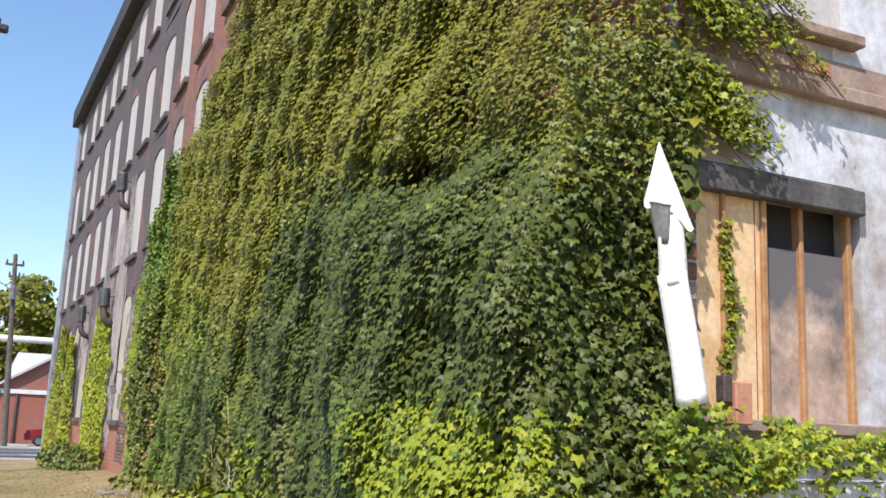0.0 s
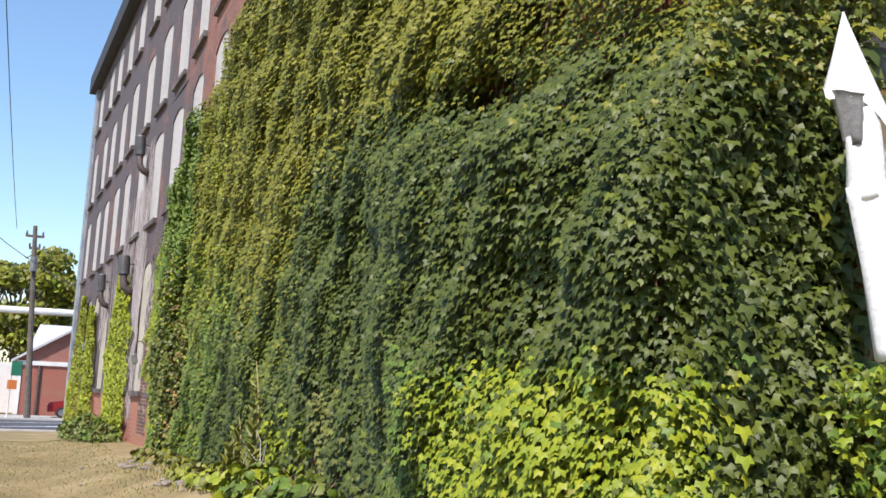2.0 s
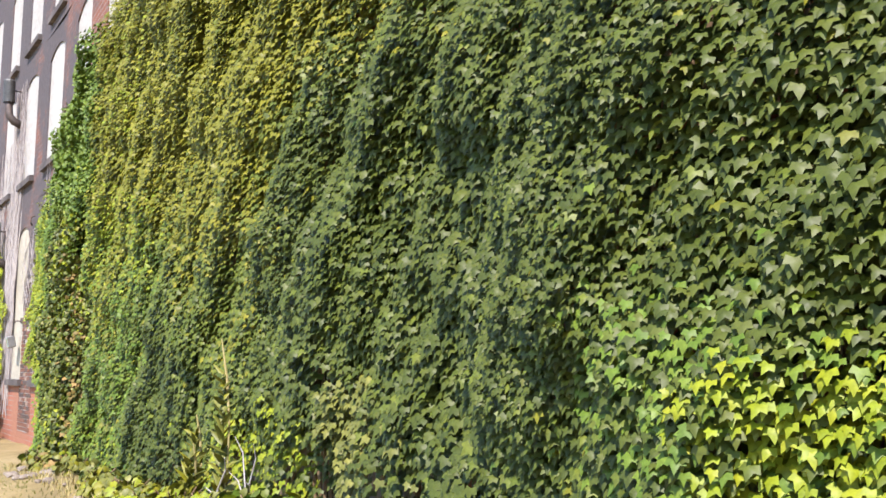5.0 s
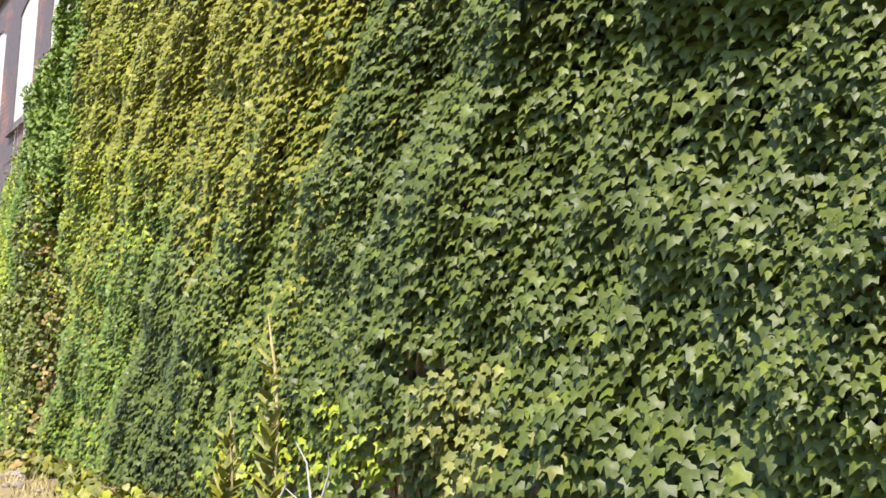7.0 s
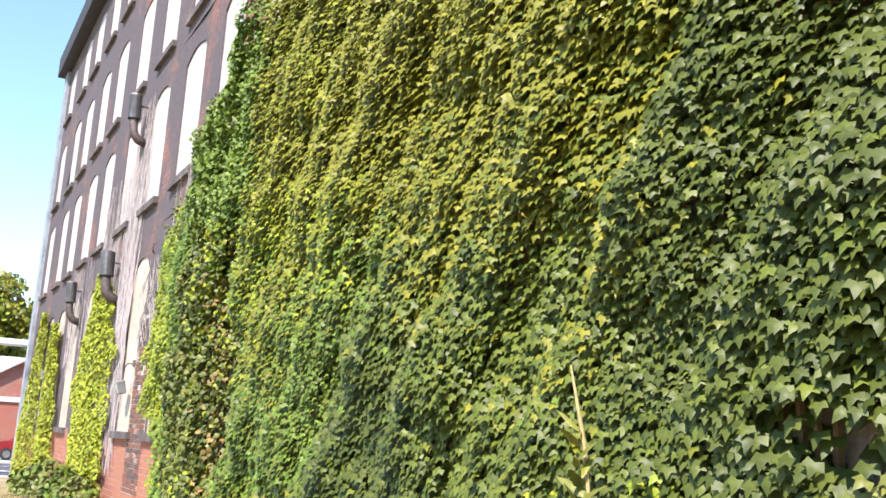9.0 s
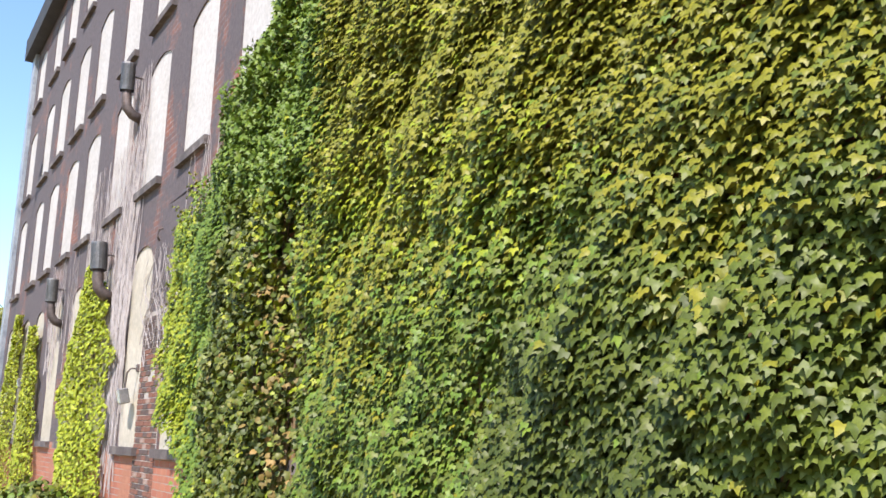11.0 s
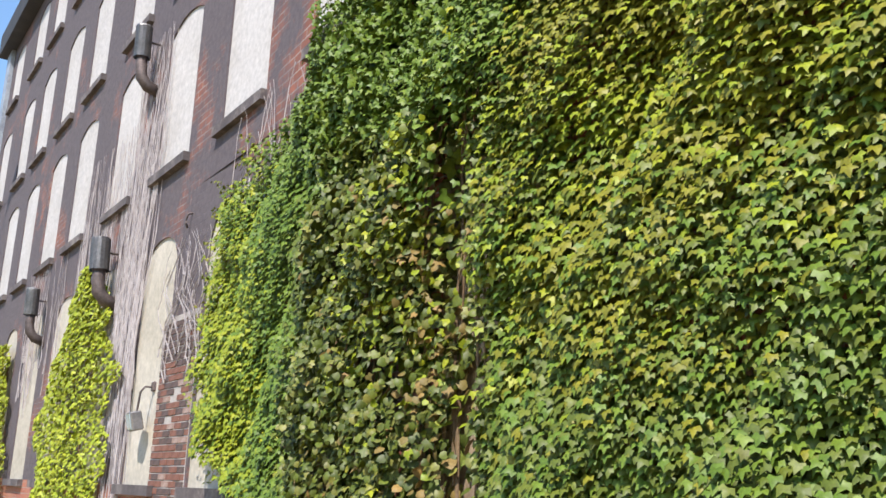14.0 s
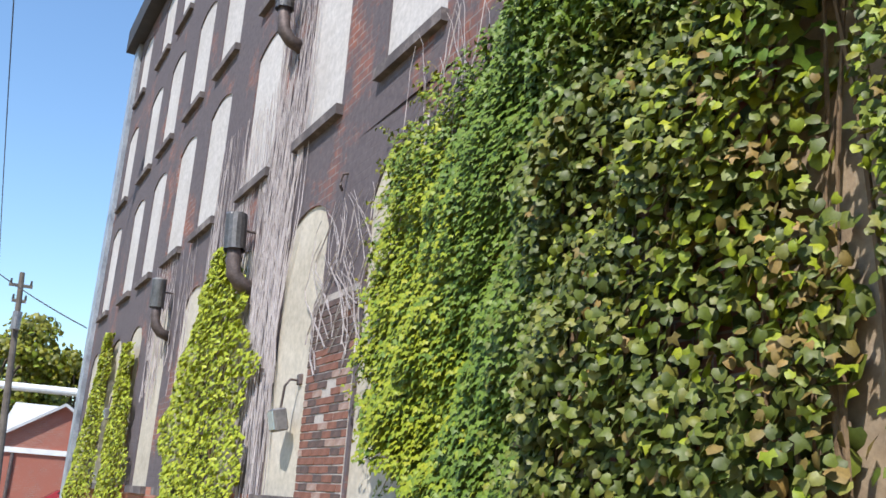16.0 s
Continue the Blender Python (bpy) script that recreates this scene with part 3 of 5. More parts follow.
def ground_z(x, y):
    z = -0.2 - 0.72 * smooth(-18, -41, x)
    rise = 0.2 + 0.2 * smooth(-15, -9, x) + 0.22 * smooth(-8.5, -5, x)
    z += rise * smooth(-2.1, -0.45, y) * smooth(-34, -18, x) * (1 if y < 0.3 else 1.0)
    z += 0.03 * noise.noise((x * 0.9, y * 0.9, 0)) * smooth(-45, -30, x)
    return z


def ground():
    xs = [-900, -400, -200, -120] + [-100 + 2 * k for k in range(30)] + [-41.6 + 0.4 * k for k in range(125)] + [9 + 2 * k for k in range(6)] + [40, 100, 300, 900]
    ys = [-900, -400, -150, -70, -40, -24, -16, -11, -8] + [-6.5 + 0.35 * k for k in range(20)] + [1, 4, 10, 20, 40, 90, 200, 500, 900]
    v = [(x, y, ground_z(x, y)) for x in xs for y in ys]
    k = len(ys)
    f = [(i * k + j, (i + 1) * k + j, (i + 1) * k + j + 1, i * k + j + 1) for i in range(len(xs) - 1) for j in range(k - 1)]
    return tagged(mesh_object("ground", v, f, M_GROUND, smooth=True), "dry trodden lawn and bare earth beside the mill", "ground", kind="structure")


ground()


bm = bmesh.new()
add_box(bm, (-5.4, -0.012, 0.62), (2.6, 0.024, 1.5), None, 0.006)
tagged(part("wall_render_patch", bm, M_ROCK), "old tan render left on the wall behind the ivy's foot", "wall", kind="structure")

# ---- ivy ----
LEAF_OUT = np.array([(0, -0.06, -0.03), (-0.4, 0.1, -0.07), (-0.6, -0.42, -0.1), (-0.27, -0.45, 0.0), (0, -1.0, -0.12), (0.27, -0.45, 0.0), (0.6, -0.42, -0.1), (0.4, 0.1, -0.07), (0, -0.2, 0.05), (0, -0.55, 0.04)])
LEAF_TRI = [(8, 0, 1), (8, 1, 2), (8, 2, 3), (8, 3, 9), (9, 3, 4), (9, 4, 5), (8, 9, 5), (8, 5, 6), (8, 6, 7), (8, 7, 0)]
ROUND_OUT = np.array([(0, 0.1, 0), (-0.3, 0.2, -0.04), (-0.5, -0.1, -0.1), (-0.36, -0.5, -0.08), (0, -0.8, -0.14), (0.36, -0.5, -0.08), (0.5, -0.1, -0.1), (0.3, 0.2, -0.04), (0, -0.15, 0.06), (0, -0.5, 0.03)])


def leaf_mesh(name, places, outs, sizes, tilts, yaws, rolls, mat_ids, mats, parent=None, shape=LEAF_OUT):
    """Leaf blades in one mesh. outs: the way out of the wall at each place."""
    n = len(places)
    places, outs = np.asarray(places, float), np.asarray(outs, float)
    up = np.tile((0.0, 0.0, 1.0), (n, 1))
    side = np.cross(up, outs)
    side /= np.linalg.norm(side, axis=1)[:, None]
    ct, st = np.cos(tilts)[:, None], np.sin(tilts)[:, None]
    nor, lon = outs * ct + up * st, up * ct - outs * st
    cy, sy = np.cos(yaws)[:, None], np.sin(yaws)[:, None]
    side2, nor2 = side * cy + nor * sy, nor * cy - side * sy
    cr, sr = np.cos(rolls)[:, None], np.sin(rolls)[:, None]
    side3, lon3 = side2 * cr + lon * sr, lon * cr - side2 * sr
    curl = np.random.uniform(0.5, 1.35, n)[:, None]
    t = shape
    v = places[:, None] + sizes[:, None, None] * (t[None, :, 0, None] * side3[:, None] + t[None, :, 1, None] * lon3[:, None] + t[None, :, 2, None] * (curl * nor2)[:, None])
    k = len(t)
    tri = (np.arange(n)[:, None, None] * k + np.array(LEAF_TRI)[None]).reshape(-1, 3)
    me = bpy.data.meshes.new(name)
    me.vertices.add(n * k)
    me.vertices.foreach_set("co", v.reshape(-1))
    m = len(tri)
    me.loops.add(m * 3)
    me.loops.foreach_set("vertex_index", tri.reshape(-1).astype(np.int32))
    me.polygons.add(m)
    me.polygons.foreach_set("loop_start", np.arange(0, m * 3, 3, dtype=np.int32))
    for mm in mats:
        me.materials.append(mm)
    me.polygons.foreach_set("material_index", np.repeat(mat_ids, len(LEAF_TRI)).astype(np.int32))
    me.polygons.foreach_set("use_smooth", np.ones(m, dtype=bool))
    me.update(calc_edges=True)
    ob = new(name, me)
    if parent:
        under(ob, parent)
    return ob


rng = np.random.default_rng(7)


def sstep(a, b, x):
    t = np.clip((x - a) / (b - a), 0, 1)
    return t * t * (3 - 2 * t)


def wobble(x, z, f, seed):
    """Smooth unevenness of the plant, about -1 to 1."""
    return (np.sin(x * f + seed) * np.cos(z * f * 1.13 + 2.1 * seed) + np.sin(x * f * 2.3 - z * f * 1.7 + seed * 3.3) * 0.6 + np.cos(z * f * 2.9 + x * f * 0.6 + seed) * 0.4) / 1.6


def ivy_top(x):
    return np.interp(x, [-16.6, -16.3, -15.6, -15.2, -14.7, -13.5, -12.4, -11.0, -9.5, -8.0, -6.0, -2.0, 0.2], [3.2, 3.66, 3.62, 3.88, 4.05, 4.6, 4.95, 5.65, 6.05, 6.9, 7.4, 6.6, 4.2])


def ivy_left(z):
    return np.interp(z, [0.0, 0.9, 1.1, 1.5, 2.4, 3.2, 3.7, 4.0, 5.0, 6.0, 7.4], [-15.4, -15.0, -15.5, -16.3, -16.5, -16.45, -16.3, -14.8, -12.3, -9.6, -6.0])


def mound_top(x):
    """The upper edge of the thick growth by the corner."""
    return np.interp(x, [-4.0, -2.9, -0.9, 0.15], [2.66, 2.54, 2.34, 2.15])


def ivy_out(x, z):
    """How far the leaves stand out of the wall."""
    lip = mound_top(x) + 0.14 * wobble(x, z, 2.7, 2.0)
    near = sstep(-2.7, -1.7, x)
    bulge = sstep(-4.2, -1.9, x) * (0.36 * (near * sstep(lip + 0.25, lip - 0.3, z) + (1 - near) * sstep(3.9, 2.2, z)) + 0.08 * sstep(4.6, 2.8, z))
    fringe = 0.1 * sstep(-3.4, -2.6, x) * sstep(-1.0, -1.7, x) * sstep(lip + 0.15, lip + 0.32, z) * sstep(lip + 0.9, lip + 0.5, z)
    bush = 0.13 * sstep(-14.6, -13.4, x) * sstep(-10.6, -12.0, x) * sstep(2.5, 3.3, z)
    rusty = 0.18 * sstep(-14.3, -13.5, x) * sstep(-12.15, -12.6, x) * sstep(3.2, 2.7, z)
    return 0.2 + bulge + fringe + bush + rusty + 0.085 * wobble(x, z, 2.3, 1.0) + 0.05 * wobble(x, z, 6.1, 4.0)


def ivy_hue(x, z):
    """Shares of the leaf colours at a place on the wall: dark, green, olive, yellow, fresh, rust, pale, red."""
    n = len(x)
    w = np.zeros((n, 8))
    q = wobble(x, z, 1.1, 2.0) * 0.5 + wobble(x, z, 3.7, 5.0) * 0.35 + rng.normal(0, 0.12, n)
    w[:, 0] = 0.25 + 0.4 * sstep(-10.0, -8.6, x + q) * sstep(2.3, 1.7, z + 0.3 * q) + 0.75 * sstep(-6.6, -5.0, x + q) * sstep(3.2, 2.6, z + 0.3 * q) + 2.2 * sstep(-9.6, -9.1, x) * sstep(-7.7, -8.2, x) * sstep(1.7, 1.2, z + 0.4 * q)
    w[:, 1] = 0.9
    w[:, 2] = 0.35 + 1.0 * sstep(-12.2, -10.8, x + q) * sstep(-4.0, -6.5, x) * sstep(1.4, 2.6, z + q) + 1.9 * sstep(2.6, 3.3, z + 0.3 * q) * sstep(-11.8, -10.8, x)
    w[:, 3] = 0.05 + 3.4 * sstep(-2.2, -1.35, x + 0.4 * q) * sstep(1.5, 1.15, z + 0.25 * q) + 0.9 * sstep(-11.6, -10.8, x) * sstep(-9.0, -9.8, x) * sstep(2.2, 2.9, z) + 0.5 * sstep(0.95, 0.6, z)
    w[:, 3] += 0.8 * sstep(-7.6, -9.4, x + 0.5 * q) * sstep(1.3, 2.2, z + 0.5 * q) * sstep(-13.6, -12.4, x)
    w[:, 3] += 2.4 * sstep(-14.7, -15.5, x)
    w[:, 3] += 2.6 * sstep(-14.2, -15.4, x) + 1.6 * sstep(-15.7, -16.3, x)
    w[:, 4] = 0.15 + 0.7 * sstep(-7.5, -9.5, x) * sstep(3.0, 2.2, z + q) + 3.5 * sstep(-11.2, -12.0, x + 0.4 * q) * sstep(2.7, 3.3, z + q) + 2.2 * sstep(-14.2, -14.9, x)
    rust = sstep(-14.2, -13.6, x + 0.3 * q) * sstep(-11.7, -12.1, x) * sstep(3.2, 2.7, z + 0.5 * q)
    w[:, 5] = 0.55 * rust
    w[:, 0] += 1.15 * rust
    w[:, 3] += 0.55 * rust
    w[:, 6] = 0.2 + 0.9 * rust + 0.8 * sstep(-5.5, -4.6, x) * sstep(-3.0, -4.0, x) * sstep(1.1, 0.8, z)
    w[:, 7] = 0.004 + 0.02 * rust
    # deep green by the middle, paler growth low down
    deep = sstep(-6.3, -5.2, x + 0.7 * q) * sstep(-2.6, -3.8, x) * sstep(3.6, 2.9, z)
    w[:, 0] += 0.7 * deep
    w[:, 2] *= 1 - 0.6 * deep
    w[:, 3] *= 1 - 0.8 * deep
    w[:, 3] += 1.7 * sstep(-7.0, -6.4, x) * sstep(-5.0, -5.5, x) * sstep(1.15, 0.9, z + 0.2 * q)
    w[:, 6] += 3.4 * sstep(-5.2, -5.0, x) * sstep(-4.4, -4.7, x) * sstep(1.2, 1.1, z + 0.1 * q)
    w[:, 4] += 1.3 * sstep(-3.2, -2.2, x + 0.5 * q) * sstep(1.65, 1.25, z + 0.3 * q)
    w[:, 5] += 0.9 * np.exp(-((x + 12.25) / 0.22) ** 2) * sstep(2.9, 2.4, z)
    w[:, 4] *= 1 - 0.8 * rust
    w[:, 1] *= 1 + 0.35 * rust
    w[:, 0] *= 1 - 0.8 * sstep(-14.0, -15.0, x)
    w[:, 1] *= 1 - 0.5 * sstep(-14.0, -15.0, x)
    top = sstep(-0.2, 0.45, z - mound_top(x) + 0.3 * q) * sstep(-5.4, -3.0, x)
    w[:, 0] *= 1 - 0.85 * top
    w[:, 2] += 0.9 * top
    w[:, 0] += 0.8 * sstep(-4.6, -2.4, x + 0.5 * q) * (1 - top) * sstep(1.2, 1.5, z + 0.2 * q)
    return w ** 3.0


def pick(w):
    c = np.cumsum(w, axis=1)
    return (rng.uniform(0, 1, len(w))[:, None] * c[:, -1:] > c).sum(axis=1)


def ivy_sheet(step_x, step_z, deeper, size, drop, x0=-17.0, x1=0.12):
    """Jittered rows of leaves over the wall."""
    gx, gz = np.meshgrid(np.arange(x0, x1, step_x), np.arange(0.0, 7.4, step_z))
    x, z = gx.ravel(), gz.ravel()
    x = x + step_x * rng.uniform(-0.5, 0.5, len(x)) + (np.round(z / step_z) % 2) * step_x / 2
    z = z + step_z * rng.uniform(-0.5, 0.5, len(z)) + 0.03 * np.sin(2.1 * x) + 0.02 * np.sin(5.3 * x + 1.0)
    edge = 0.14 * wobble(x, z, 5.0, 3.0)
    keep = (z < ivy_top(x) + edge + rng.uniform(-0.15, 0.06, len(x))) & (x > ivy_left(z) + edge + rng.uniform(-0.04, 0.15, len(x)))
    low = np.array([ground_z(a, -0.4) for a in x])
    keep &= z > low + 0.02
    # thin places: the hollow under the overhang, the bare strip, the foot
    keep &= ~((((x + 2.0) / 0.36) ** 2 + ((z - 2.62) / 0.085) ** 2 < 1) & (rng.uniform(0, 1, len(x)) < 0.9))
    keep &= ~((((x + 5.17) / 0.3) ** 2 + ((z - 1.2 - 0.04 * np.sin(9 * x)) / 0.09) ** 2 < 1) & (rng.uniform(0, 1, len(x)) < 0.93))
    keep &= ~((np.abs(x + 12.1 + 0.03 * np.sin(3 * z)) < 0.1) & (z > 0.9) & (z < 3.1) & (rng.uniform(0, 1, len(x)) < 0.95))
    foot = sstep(low + 0.75, low + 0.25, z) * sstep(-2.6, -3.6, x) * sstep(-10.4, -8.5, x)
    keep &= rng.uniform(0, 1, len(x)) > 0.75 * foot
    keep &= rng.uniform(0, 1, len(x)) > drop
    rusty = sstep(-14.2, -13.6, x) * sstep(-11.7, -12.1, x) * sstep(3.2, 2.7, z)
    keep &= rng.uniform(0, 1, len(x)) > rusty * (0.4 + 0.35 * wobble(x, z, 4.2, 5.0))
    # loose growth high above the side window
    keep &= ~((x > -1.6) & (z > 2.75) & (rng.uniform(0, 1, len(x)) < 0.3 + 0.25 * wobble(x, z, 3.1, 1.0)))
    x, z = x[keep], z[keep]
    y = -np.maximum(ivy_out(x, z) - deeper + rng.uniform(-0.018, 0.018, len(x)), 0.035)
    s = size * rng.uniform(0.78, 1.2, len(x)) * (1 + 0.16 * wobble(x, z, 1.7, 6.0)) * (1 + 0.12 * sstep(1.4, 0.7, z))
    s = s * (1 - 0.3 * sstep(2.3, 2.7, z) * sstep(-2.4, -1.2, x))
    s = s * (1 - 0.2 * sstep(-0.8, -0.1, x))
    s = s * (1 + 0.15 * sstep(-14.4, -13.6, x) * sstep(-11.8, -12.4, x) * sstep(3.3, 2.9, z))
    return x, y, z, s


ivy = holder("ivy", (-8, -0.2, 0.3), "dense green and yellowing ivy that covers the mill's corner", "ivy")


LEAF_ONE = {}


def single_leaf(at, size, tilt, yaw, roll, hue):
    hue = int(hue)
    if hue not in LEAF_ONE:
        me = bpy.data.meshes.new("leaf")
        me.from_pydata([tuple(v) for v in LEAF_OUT], [], LEAF_TRI)
        me.materials.append(LEAF[hue])
        me.polygons.foreach_set("use_smooth", [True] * len(me.polygons))
        LEAF_ONE[hue] = me
    ob = new("leaf", LEAF_ONE[hue])
    up, out = Vector((0, 0, 1)), Vector((0, -1, 0))
    side = up.cross(out)
    nor, lon = out * math.cos(tilt) + up * math.sin(tilt), up * math.cos(tilt) - out * math.sin(tilt)
    side, nor = side * math.cos(yaw) + nor * math.sin(yaw), nor * math.cos(yaw) - side * math.sin(yaw)
    side, lon = side * math.cos(roll) + lon * math.sin(roll), lon * math.cos(roll) - side * math.sin(roll)
    m = Matrix((side, lon, nor)).transposed().to_4x4()
    ob.matrix_world = Matrix.Translation(at) @ m @ Matrix.Diagonal((size, size, size, 1))
    under(ob, ivy)


def main_ivy():
    groups = []
    for args in ((0.041, 0.032, 0.0, 0.047, 0.03, -17.0, -3.2), (0.032, 0.024, 0.0, 0.037, 0.03, -3.2), (0.05, 0.04, 0.045, 0.052, 0.0, -17.0, -3.2), (0.04, 0.03, 0.04, 0.043, 0.0, -3.2), (0.046, 0.038, 0.11, 0.066, 0.0, -17.0, -3.1), (0.04, 0.032, 0.11, 0.052, 0.0, -3.3), (0.07, 0.05, 0.6, 0.09, 0.0)):
        groups.append(ivy_sheet(*args))
    x, y, z, s = (np.concatenate(c) for c in zip(*groups))
    n = len(x)
    out = np.tile((0.0, -1.0, 0.0), (n, 1))
    # the plant turns the corner at its end
    turn = sstep(-0.3, 0.1, x) * 1.2
    out[:, 0], out[:, 1] = np.sin(turn), -np.cos(turn)
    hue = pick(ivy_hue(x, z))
    wild = 1 + 1.7 * sstep(-14.4, -13.6, x) * sstep(-11.6, -12.1, x) + 0.5 * sstep(3.0, 3.6, z) * sstep(-11.0, -12.0, x)
    tilt, yaw, roll = np.radians(32 + wild * rng.normal(0, 8, n)), np.radians(-13 + wild * rng.normal(0, 14, n)), np.radians(wild * rng.normal(0, 13, n))
    place = np.stack([x, y, z], 1)
    # a stretch of the wall where each leaf is an object
    near = np.flatnonzero((x > -4.3) & (x < -3.4) & (z > 1.35) & (z < 1.9) & (np.arange(n) < len(groups[0][0])))[:300]
    for i in near:
        single_leaf(place[i], s[i], tilt[i], yaw[i], roll[i], hue[i])
    rest = np.setdiff1d(np.arange(n), near)
    broad = (x[rest] > -14.1) & (x[rest] < -11.9) & (z[rest] < 3.1) & (rng.uniform(0, 1, len(rest)) < 0.75)
    old = rest[broad]
    tagged(leaf_mesh("old_leaves", place[old], out[old], s[old] * 0.9, tilt[old], yaw[old], roll[old], hue[old], LEAF, ivy, ROUND_OUT), "broad ageing leaves, olive and rust", kind="stuff")
    rest = rest[~broad]
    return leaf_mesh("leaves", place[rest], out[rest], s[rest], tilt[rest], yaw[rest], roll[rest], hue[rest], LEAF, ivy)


tagged(main_ivy(), "lobed ivy leaves in overlapping rows", kind="stuff")


def side_ivy():
    """The end of the ivy that faces the side wall, its runners over the plaster, and the growth on the low ledge."""
    P, O, S, H = [], [], [], []
    for k in range(8000):
        y, z = rng.uniform(-0.62, 0.02), rng.uniform(0.4, 2.7)
        P.append((0.04 + 0.06 * rng.uniform(-1, 1) + 0.06 * math.sin(3 * z), y, z))
        O.append((0.92, -0.4, 0))
        S.append(rng.uniform(0.029, 0.042) * (0.75 if z > 2.15 else 1.0))
        H.append(rng.choice([0, 0, 0, 0, 1] if z < 2.05 else [1, 1, 2, 6]))
    for k in range(1500):
        z = 2.3 + 1.5 * rng.uniform(0, 1) ** 0.8
        y = -0.25 + 0.45 * rng.uniform(0, 1) ** 1.6 * (1 - abs(z - 2.85) * 0.5)
        P.append((0.06 + rng.uniform(0, 0.06), y, z - 0.3 * max(0, y) * rng.uniform(0, 1)))
        O.append((1, 0, 0))
        S.append(rng.uniform(0.02, 0.036))
        H.append(rng.choice([1, 2, 2, 3, 6]))
    for k in range(2400):
        y = rng.uniform(-0.25, 1.9) if k % 3 else rng.uniform(-0.3, 0.35)
        z = 1.09 + 0.15 * rng.uniform(0, 1) + (0.08 - 0.3 * rng.uniform(0, 1) ** 2 if y < 0.25 else -0.22 * rng.uniform(0, 1) ** 7) + 0.03 * math.sin(7 * y)
        if -0.02 < y < 0.28 and z > 1.17:
            z -= 0.17
        P.append((0.13 + 0.2 * rng.uniform(0, 1) * (1.3 - min(1, max(0, y))), y, z))
        O.append((0.9, -0.2, 0.3))
        S.append(rng.uniform(0.022, 0.042))
        H.append(rng.choice([3, 3, 8, 8, 4] if y > 0.1 else [1, 4, 4, 3, 3]))
    for k in range(420):
        z = rng.uniform(1.3, 2.05)
        P.append((-0.01 + rng.uniform(0, 0.03), 0.245 + 0.018 * math.sin(12 * z) + rng.uniform(-0.025, 0.025) * (2 if rng.uniform(0, 1) < 0.15 else 1), z))
        O.append((1, 0, 0))
        S.append(rng.uniform(0.02, 0.034))
        H.append(rng.choice([2, 3, 3, 6, 5]))
    n = len(P)
    o = np.array(O)
    o /= np.linalg.norm(o, axis=1)[:, None]
    ob = leaf_mesh("side_leaves", P, o, np.array(S), np.radians(rng.normal(28, 20, n)), np.radians(rng.normal(0, 30, n)), np.radians(rng.normal(0, 30, n)), np.array(H), LEAF, ivy)
    return tagged(ob, "loose yellow-green runners over the side wall", kind="stuff")


side_ivy()


def runners():
    """Young shoots: off the ivy's far edge on the facade, and over the plaster above the side window."""
    P, O, S, H = [], [], [], []
    bm = bmesh.new()

    def shoot(at, way, length, out, sag, leaf, hues):
        at, way, pts = Vector(at), Vector(way).normalized(), []
        for j in range(9):
            t = j / 8
            p = at + way * length * t + Vector((0, 0, -sag * t * t * length)) + Vector((0, 0, 0.03 * math.sin(9 * t + at.z * 7)))
            pts.append(p)
        add_tube(bm, pts, [0.005 - 0.0004 * j for j in range(9)], 3, False)
        for j in range(int(length / (0.55 * leaf))):
            t = rng.uniform(0, 1)
            k = min(7, int(t * 8))
            P.append(pts[k].lerp(pts[k + 1], t * 8 - k) + Vector(out) * rng.uniform(0.01, 0.05) + Vector(rng.normal(0, 0.35 * leaf, 3)))
            O.append(out)
            S.append(leaf * rng.uniform(0.6, 1.2) * (1.15 - 0.5 * t))
            H.append(rng.choice(hues))
    for k in range(70):
        z = rng.uniform(1.1, 5.6)
        x = float(ivy_left(np.array([z]))[0]) + 0.25
        shoot((x, -0.1, z), (-1, 0, rng.uniform(-0.5, 0.9)), rng.uniform(0.25, 0.75), (0, -1, 0), 0.15, 0.05, (3, 3, 2, 4))
    for k in range(60):
        z = 2.52 + rng.uniform(-0.07, 0.14)
        shoot((0.07, rng.uniform(-0.15, 0.05), z), (0, 1, rng.uniform(-0.3, 0.1)), rng.uniform(0.22, 0.5), (1, 0, 0), rng.uniform(0.1, 0.45), 0.032, (1, 2, 3, 3))
    for k in range(48):
        z = 3.0 + rng.uniform(-0.12, 0.3)
        shoot((0.1, rng.uniform(-0.15, 0.15), z), (0, 1, rng.uniform(-0.35, 0.05)), rng.uniform(0.3, 0.72), (1, 0, 0), rng.uniform(0.1, 0.3), 0.032, (1, 2, 3, 3))
    n = len(P)
    leaf_mesh("young_leaves", P, O, np.array(S), np.radians(rng.normal(30, 18, n)), np.radians(rng.normal(0, 30, n)), np.radians(rng.normal(0, 30, n)), np.array(H), LEAF, ivy)["kind"] = "stuff"
    under(tagged(part("shoot_wood", bm, M_STEM), kind="stuff"), ivy)


runners()


